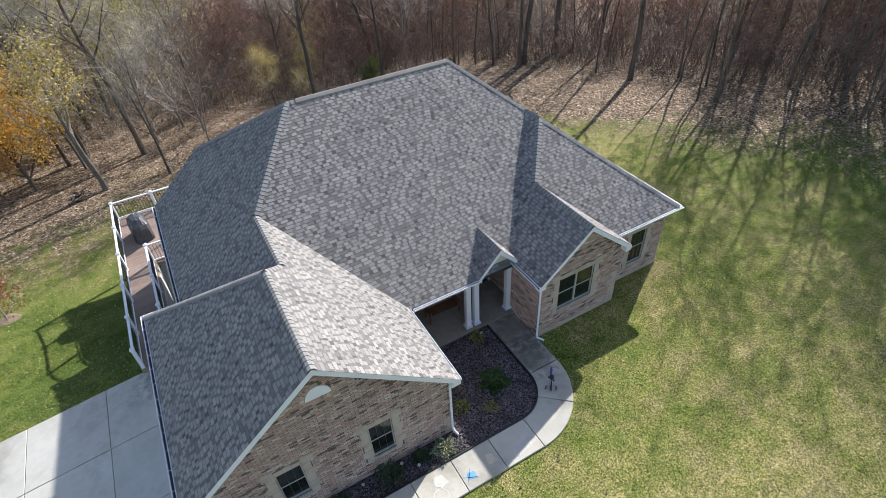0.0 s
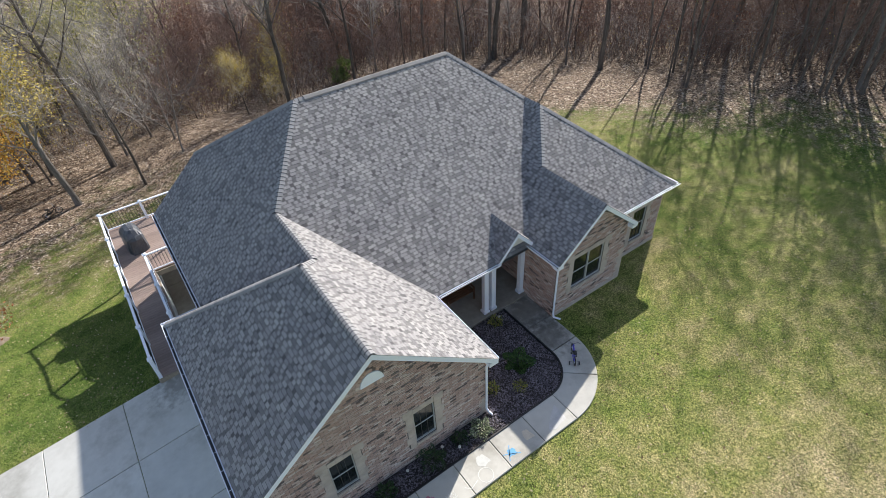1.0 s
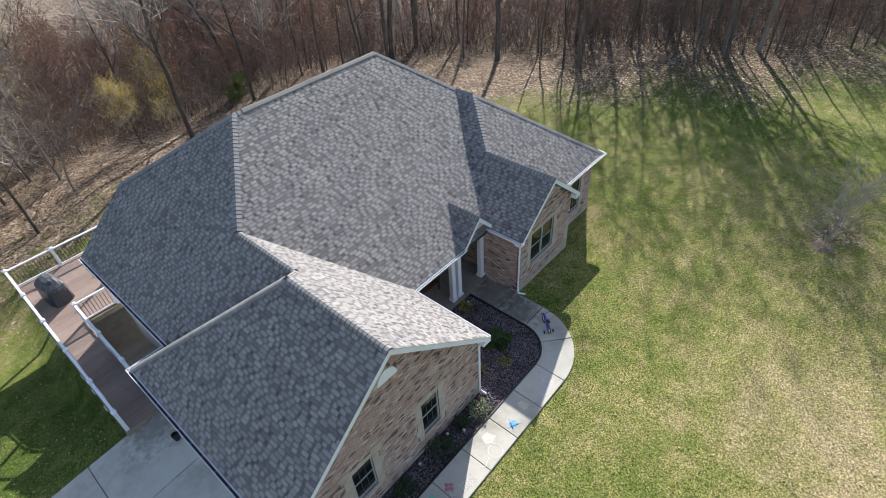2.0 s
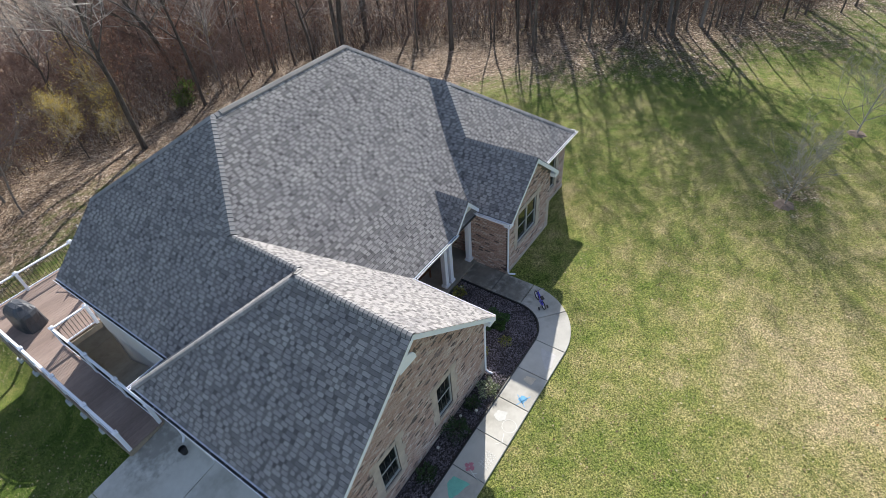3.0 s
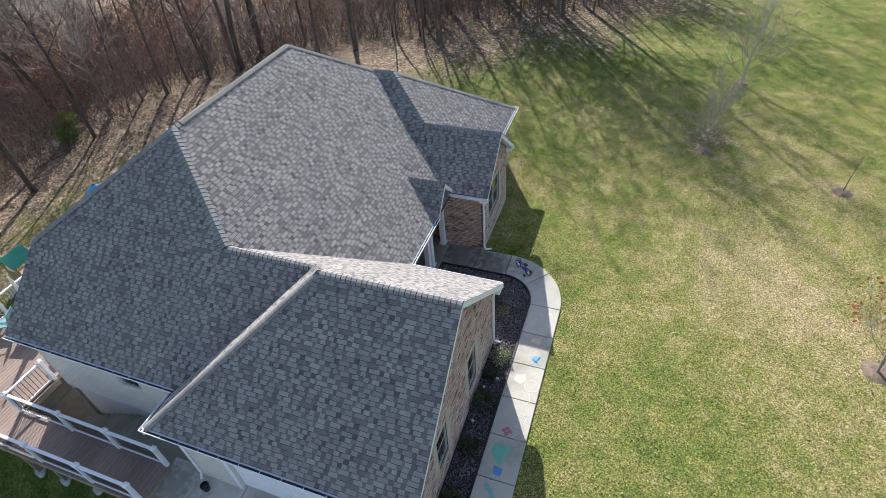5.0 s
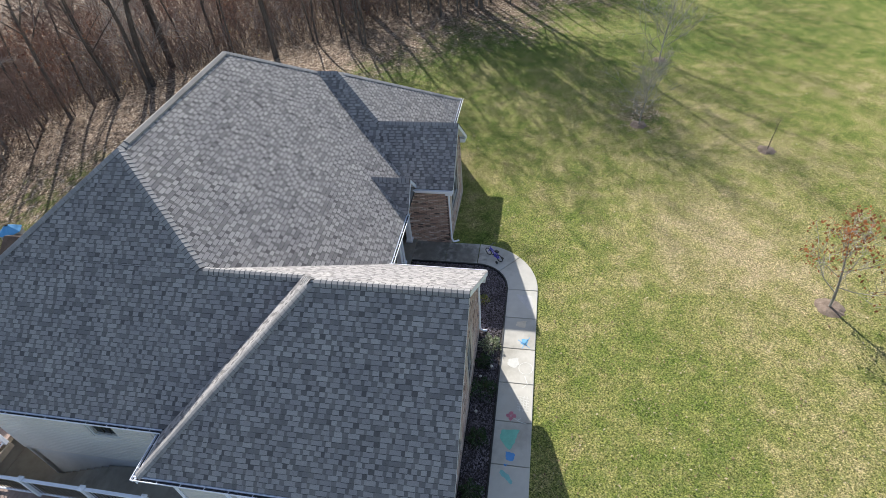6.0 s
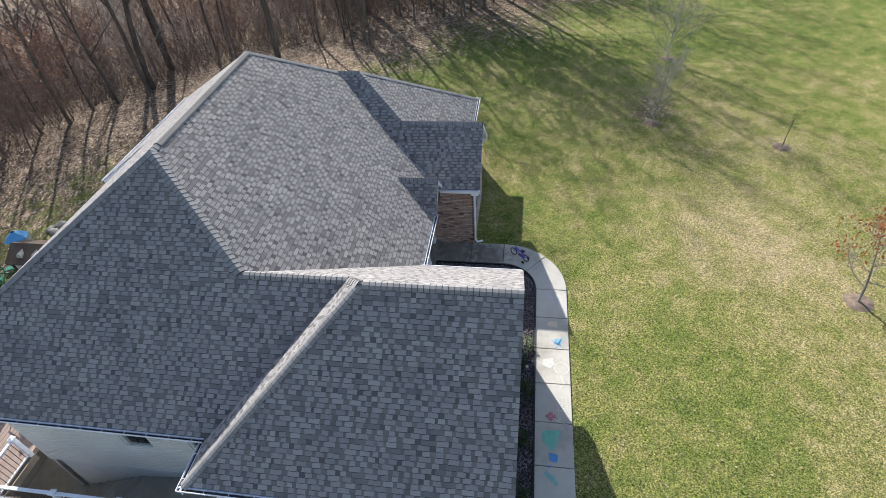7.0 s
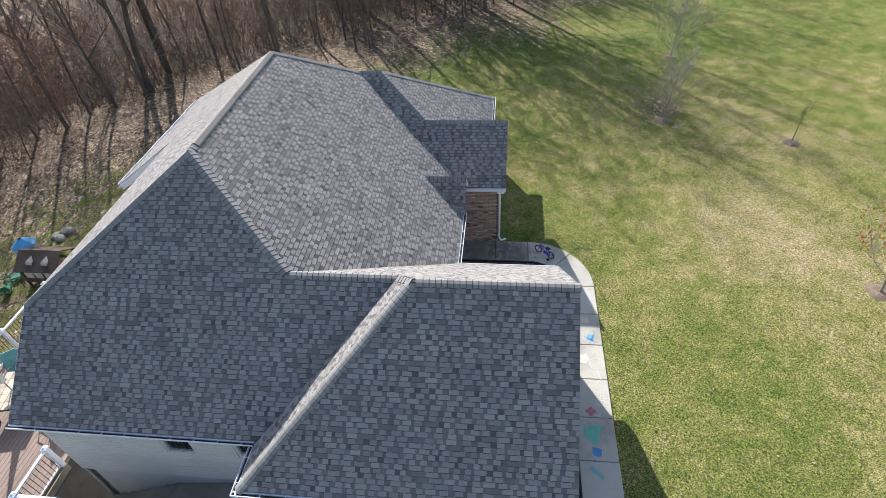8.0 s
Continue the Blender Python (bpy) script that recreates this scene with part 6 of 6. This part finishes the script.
# ---- playset behind the house ----
def build_playset():
    brown = surface("brown_stained_wood", (0.075, 0.052, 0.040), (0.15, 0.105, 0.08), 2.0, 25.0, 0.85, 0.3, 0.005, stretch=(1, 1, 0.3))
    tan = surface("cedar_wood", (0.34, 0.24, 0.15), (0.48, 0.36, 0.24), 2.0, 25.0, 0.85, 0.3, 0.005)
    green = surface("green_plastic", (0.02, 0.22, 0.17), (0.05, 0.34, 0.27), 1.0, 60.0, 0.4, 0.0)
    blue = surface("blue_canopy", (0.07, 0.32, 0.66), (0.14, 0.44, 0.78), 2.0, 60.0, 0.7, 0.2, 0.004)
    x0, y0 = 9.0, 31.9
    g = ground_z(x0, y0)
    p = empty("playset", "brown wooden playset with dormered roof and blue canopy", "playset", (x0, y0, g))
    for x in (-0.75, 0.75):
        for y in (-0.9, 0.9):
            part("post", boxes(((x - 0.05, y - 0.05, -0.2), (x + 0.05, y + 0.05, 1.2)), bevel=0.006), brown, p)
    part("platform", boxes(((-0.8, -0.95, 0.35), (0.8, 0.95, 0.42))), brown, p)
    for k, s in enumerate((-1, 1)):
        rf = part("roof", prism(bmesh.new(), [(0, -1.1, 1.75), (0, 1.1, 1.75), (s * 0.9, 1.1, 1.15), (s * 0.9, -1.1, 1.15)], (0, 0, -0.04)), brown, p)
        if s < 0:
            for y in (-0.45, 0.35):
                part("dormer", prism(bmesh.new(), [(-0.62, y - 0.15, 1.30), (-0.62, y + 0.15, 1.30), (-0.62, y + 0.15, 1.46), (-0.62, y, 1.60), (-0.62, y - 0.15, 1.46)], (0.4, 0, 0)), CANVAS, rf)
    for y in (-0.7, -0.2, 0.3):
        part("window", boxes(((-0.82, y, 0.68), (-0.79, y + 0.38, 1.02))), CANVAS, p)
    part("wall_panel", boxes(((-0.79, -0.9, 0.42), (-0.75, 0.9, 0.66))), brown, p)
    bm = bmesh.new()
    bmesh.ops.create_cone(bm, cap_ends=False, segments=6, radius1=0.58, radius2=0.10, depth=0.36, matrix=Matrix.Translation((0.6, 1.4, 1.72)))
    part("canopy", bm, blue, p)
    bm = bmesh.new()
    bmesh.ops.create_cone(bm, cap_ends=False, segments=6, radius1=0.5, radius2=0.53, depth=0.75, matrix=Matrix.Translation((0.6, 1.4, 1.17)))
    part("side_wall", bm, CANVAS, p, "white canvas side wall")
    part("canopy_pole", tube(bmesh.new(), (0.6, 1.4, 0), (0.6, 1.4, 1.95), 0.03), brown, p)
    part("swing_beam", boxes(((-0.06, -3.6, 1.35), (0.06, -0.9, 1.45)), bevel=0.006), brown, p)
    q = empty("playhouse", "cedar play tower with green plastic roof and slide", "playset", (3.95, 33.0, ground_z(3.95, 33.0) - 0.35))
    for x in (-0.6, 0.6):
        for y in (-0.6, 0.6):
            part("post", boxes(((x - 0.05, y - 0.05, -0.2), (x + 0.05, y + 0.05, 2.0)), bevel=0.006), tan, q)
    part("platform", boxes(((-0.65, -0.65, 0.9), (0.65, 0.65, 0.97))), tan, q)
    for s in (-1, 1):
        rf = part("roof", prism(bmesh.new(), [(-0.85, 0, 2.7), (0.85, 0, 2.7), (0.85, s * 0.85, 2.05), (-0.85, s * 0.85, 2.05)], (0, 0, -0.03)), green, q)
        for i in range(9):
            x = -0.8 + 0.2 * i
            part("rib", prism(bmesh.new(), [(x, s * 0.03, 2.70), (x + 0.03, s * 0.03, 2.70), (x + 0.03, s * 0.84, 2.085), (x, s * 0.84, 2.085)], (0, 0, -0.02)), green, rf)
    part("side_panel", boxes(((-0.66, -0.6, 1.0), (-0.62, 0.6, 1.6))), tan, q)
    q.scale = (0.72, 0.72, 0.85)
    part("slide", prism(bmesh.new(), [(-0.66, -0.25, 0.95), (-0.66, 0.25, 0.95), (-2.3, 0.25, 0.1), (-2.3, -0.25, 0.1)], (0, 0, -0.05)), CANVAS, q)


build_playset()


def rocker(x, y, turn, colour, label):
    """A child's moulded plastic rocker: a bowed base, a seat and an upright with a grip."""
    r = empty("rocker_toy", label, "toy", (x, y, ground_z(x, y)), "garden toys")
    plastic = surface("toy_plastic", tuple(c * 0.8 for c in colour), colour, 4.0, 60.0, 0.4, 0.05, 0.002)
    bow = [(-0.5 + 0.1 * i, 0.9 * (-0.5 + 0.1 * i) ** 2) for i in range(11)]
    for side in (-0.16, 0.16):
        part("runner", pipe(bmesh.new(), [(u, side, 0.04 + z) for u, z in bow], 0.035, 6), plastic, r)
    part("seat", boxes(((-0.30, -0.2, 0.20), (0.22, 0.2, 0.27)), bevel=0.03), plastic, r)
    part("backrest", prism(bmesh.new(), [(-0.30, -0.2, 0.26), (-0.30, 0.2, 0.26), (-0.42, 0.15, 0.58), (-0.42, -0.15, 0.58)], (0.05, 0, 0)), plastic, r)
    part("grip", pipe(bmesh.new(), [(0.24, 0, 0.24), (0.32, 0, 0.55), (0.28, -0.16, 0.6), (0.28, 0.16, 0.6)], 0.025, 6), plastic, r)
    r.rotation_euler = (0, 0, radians(turn))


rocker(8.15, 34.2, 30, (0.04, 0.26, 0.16), "green plastic rocking toy on leafy ground")
rocker(8.95, 34.3, 120, (0.05, 0.30, 0.20), "green plastic rocking toy on leafy ground")


def garden_boulder(x, y, size, seed):
    rnd = random.Random(seed)
    bm = bmesh.new()
    bmesh.ops.create_icosphere(bm, subdivisions=2, radius=1.0)
    for v in bm.verts:
        k = 1 + 0.22 * noise.noise(v.co * 1.3 + Vector((seed, 0, 0)))
        v.co = Vector((v.co.x * size * k, v.co.y * size * 0.75 * k, v.co.z * size * 0.5 * k + size * 0.2))
    rock = surface("grey_boulder", (0.20, 0.19, 0.175), (0.38, 0.36, 0.33), 3.0, 30.0, 0.9, 0.6, 0.02)
    ob = thing("boulder", bm, rock, "rounded grey garden boulder on grass", "boulder", "garden boulders")
    ob.matrix_basis = pose(x, y, ground_z(x, y), 0, 0, rnd.uniform(0, 180))


for i, (x, y, size) in enumerate(((12.0, 34.0, 0.36), (12.6, 33.9, 0.42), (12.3, 34.5, 0.30))):
    garden_boulder(x, y, size, 60 + i)


# ---- ground cover ----
def scatter_ground():
    rnd = random.Random(77)

    def on_walk(x, y):
        if y < 8.94 and x < 6.72:
            return 6.42 < y < 8.6
        return math.hypot(x - 6.72, y - 8.94) < 2.5 and x > 6.7 and y < 9 or (x < 9.3 and 8.9 < y < 12)

    blades = leaf_colours("grass_blades", [(0.0, (0.06, 0.105, 0.014)), (0.35, (0.13, 0.18, 0.030)), (0.65, (0.20, 0.21, 0.060)), (0.90, (0.29, 0.262, 0.115)), (1.0, (0.42, 0.37, 0.22))])
    verts, faces, n = [], [], 0
    while n < 150000:
        x, y = (-2 + 66 * rnd.random() ** 1.6, rnd.uniform(-14, 26)) if rnd.random() < 0.86 else (rnd.uniform(-16, -3.9), rnd.uniform(14, 33))
        if (-2.7 < x < 16 and 8.4 < y < 30) or (-18 < x < -2.5 and y < 16.55 - 0.03 * (x + 3)) or (-4 < x < -2 and 16 < y < 28) or on_walk(x, y):
            continue
        if y > edge_y(x) + 1:
            continue
        n += 1
        g = ground_z(x, y) - 0.02
        for _ in range(2):
            a, h = rnd.uniform(0, 6.28), rnd.uniform(0.012, 0.028)
            lx, ly = rnd.uniform(-0.08, 0.08), rnd.uniform(-0.08, 0.08)
            w = rnd.uniform(0.007, 0.016)
            bx, by = x + rnd.uniform(-0.08, 0.08), y + rnd.uniform(-0.08, 0.08)
            b0 = len(verts)
            verts += [(bx - w * math.cos(a), by - w * math.sin(a), g), (bx + w * math.cos(a), by + w * math.sin(a), g), (bx + lx, by + ly, g + h)]
            faces.append((b0, b0 + 1, b0 + 2))
    ob = new("grass", mesh("grass", verts, faces, blades))
    tagged(ob, "short mixed green and tan autumn grass blades", "grass", kind="stuff")

    def leaves(name, n, where, size, label, material):
        verts, faces, k = [], [], 0
        while k < n:
            x, y = where()
            if (-2.7 < x < 16 and 8.4 < y < 25.5) or on_walk(x, y) or (-18 < x < -2.5 and 3 < y < 16.5 - 0.03 * (x + 3)) or (-4.1 < x < 9 and 16.5 < y < 27.6):
                continue
            k += 1
            g = ground_z(x, y) + (0.10 * noise.noise(Vector((x * 0.14, y * 0.14, 3.0))) if y > 27 or x > 18 else 0.0)
            s, a, t = size * rnd.uniform(0.6, 1.4), rnd.uniform(0, 6.28), rnd.uniform(-0.5, 0.5)
            c = Vector((x, y, g + 0.02))
            u, v = Vector((math.cos(a), math.sin(a), t)) * s, Vector((-math.sin(a), math.cos(a), rnd.uniform(-0.6, 0.6))) * s * 0.7
            b0 = len(verts)
            verts += [c - u, c + v, c + u, c - v]
            faces.append((b0, b0 + 1, b0 + 2, b0 + 3))
        tagged(new(name, mesh(name, verts, faces, material)), label, "leaves", kind="stuff")

    def lawn_spot():
        while True:
            x, y = rnd.uniform(-16, 42), rnd.uniform(-8, 34)
            if rnd.random() < 0.20 + max(0.0, 1.0 - (edge_y(x) - y) / 9.0):
                return x, y

    leaves("fallen_leaves", 30000, lawn_spot, 0.036, "scattered pale and brown fallen leaves on lawn", DRYLEAF)

    def wood_spot():
        while True:
            x, y = rnd.uniform(-40, 60), rnd.uniform(4, 75)
            if y > edge_y(x) - 5 * rnd.random() ** 2:
                return x, y

    leaves("leaf_litter", 55000, wood_spot, 0.05, "deep brown leaf litter under woodland trees", DRYLEAF)

    # understorey stems, red-brown and grey
    for name, n, material, label in (("brush", 7000, TWIGRED, "tangled red-brown understorey brush"), ("grey_brush", 3000, TWIG, "tangled pale grey understorey brush"), ("far_brush", 3600, TWIGRED, "dense distant red-brown woodland brush")):
        segs, spots, k = [], [], 0
        while k < n:
            far = name == "far_brush"
            x, y = (rnd.uniform(-25, 78), rnd.uniform(4, 98)) if far else (rnd.uniform(-25, 58), rnd.uniform(4, 82))
            d = y - edge_y(x, WOOD) - 0.4
            if d < 2 * rnd.random() or d > (56 if far else 30) or (d > 18 and rnd.random() < 0.4 and not far) or (far and d < 12):
                continue
            if x < 2 and rnd.random() < (0.8 if name == "brush" else 0.35):
                continue
            if (x - 18.2) ** 2 + (y - 46.0) ** 2 < 4.0:
                continue
            k += 1
            h = rnd.uniform(2.5, 7.0) if far else rnd.uniform(1.2, 4.4)
            g = 2.2 if far else 1.0
            a = Vector((x, y, ground_z(x, y) - 0.1))
            m = a + Vector((rnd.gauss(0, 0.22) * h, rnd.gauss(0, 0.22) * h, h * 0.6))
            e = m + Vector((rnd.gauss(0, 0.25) * h, rnd.gauss(0, 0.25) * h, h * 0.35))
            segs += [(a, m, 0.015 * g, 0.010 * g), (m, e, 0.010 * g, 0.003)]
            for _ in range(9):
                s = a.lerp(m, rnd.uniform(0.3, 1)) if rnd.random() < 0.5 else m.lerp(e, rnd.random() * 0.9)
                t = s + Vector((rnd.gauss(0, 0.5), rnd.gauss(0, 0.5), rnd.uniform(-0.1, 0.45))) * (h / 3)
                segs.append((s, t, 0.009 * g, 0.003))
                spots.append(t)
        tagged(new(name, tube_mesh(name, segs, material, lambda r: 3)), label, "brush", kind="stuff")
        if name == "brush":
            some = [s for s in spots if rnd.random() < 0.55]
            tagged(new("brush_leaves", leaf_mesh("brush_leaves", some, 0.06, RUST, rnd, 1, 0.12)), "withered rusty leaves clinging to brush", "leaves", kind="stuff")
        elif name == "grey_brush":
            gold = [s for s in spots if rnd.random() < (0.35 if s.x < 9 else 0.03)]
            tagged(new("gold_leaves", leaf_mesh("gold_leaves", gold, 0.07, YELLOW, rnd, 2, 0.15)), "yellow-green leaves on understorey brush", "leaves", kind="stuff")


scatter_ground()
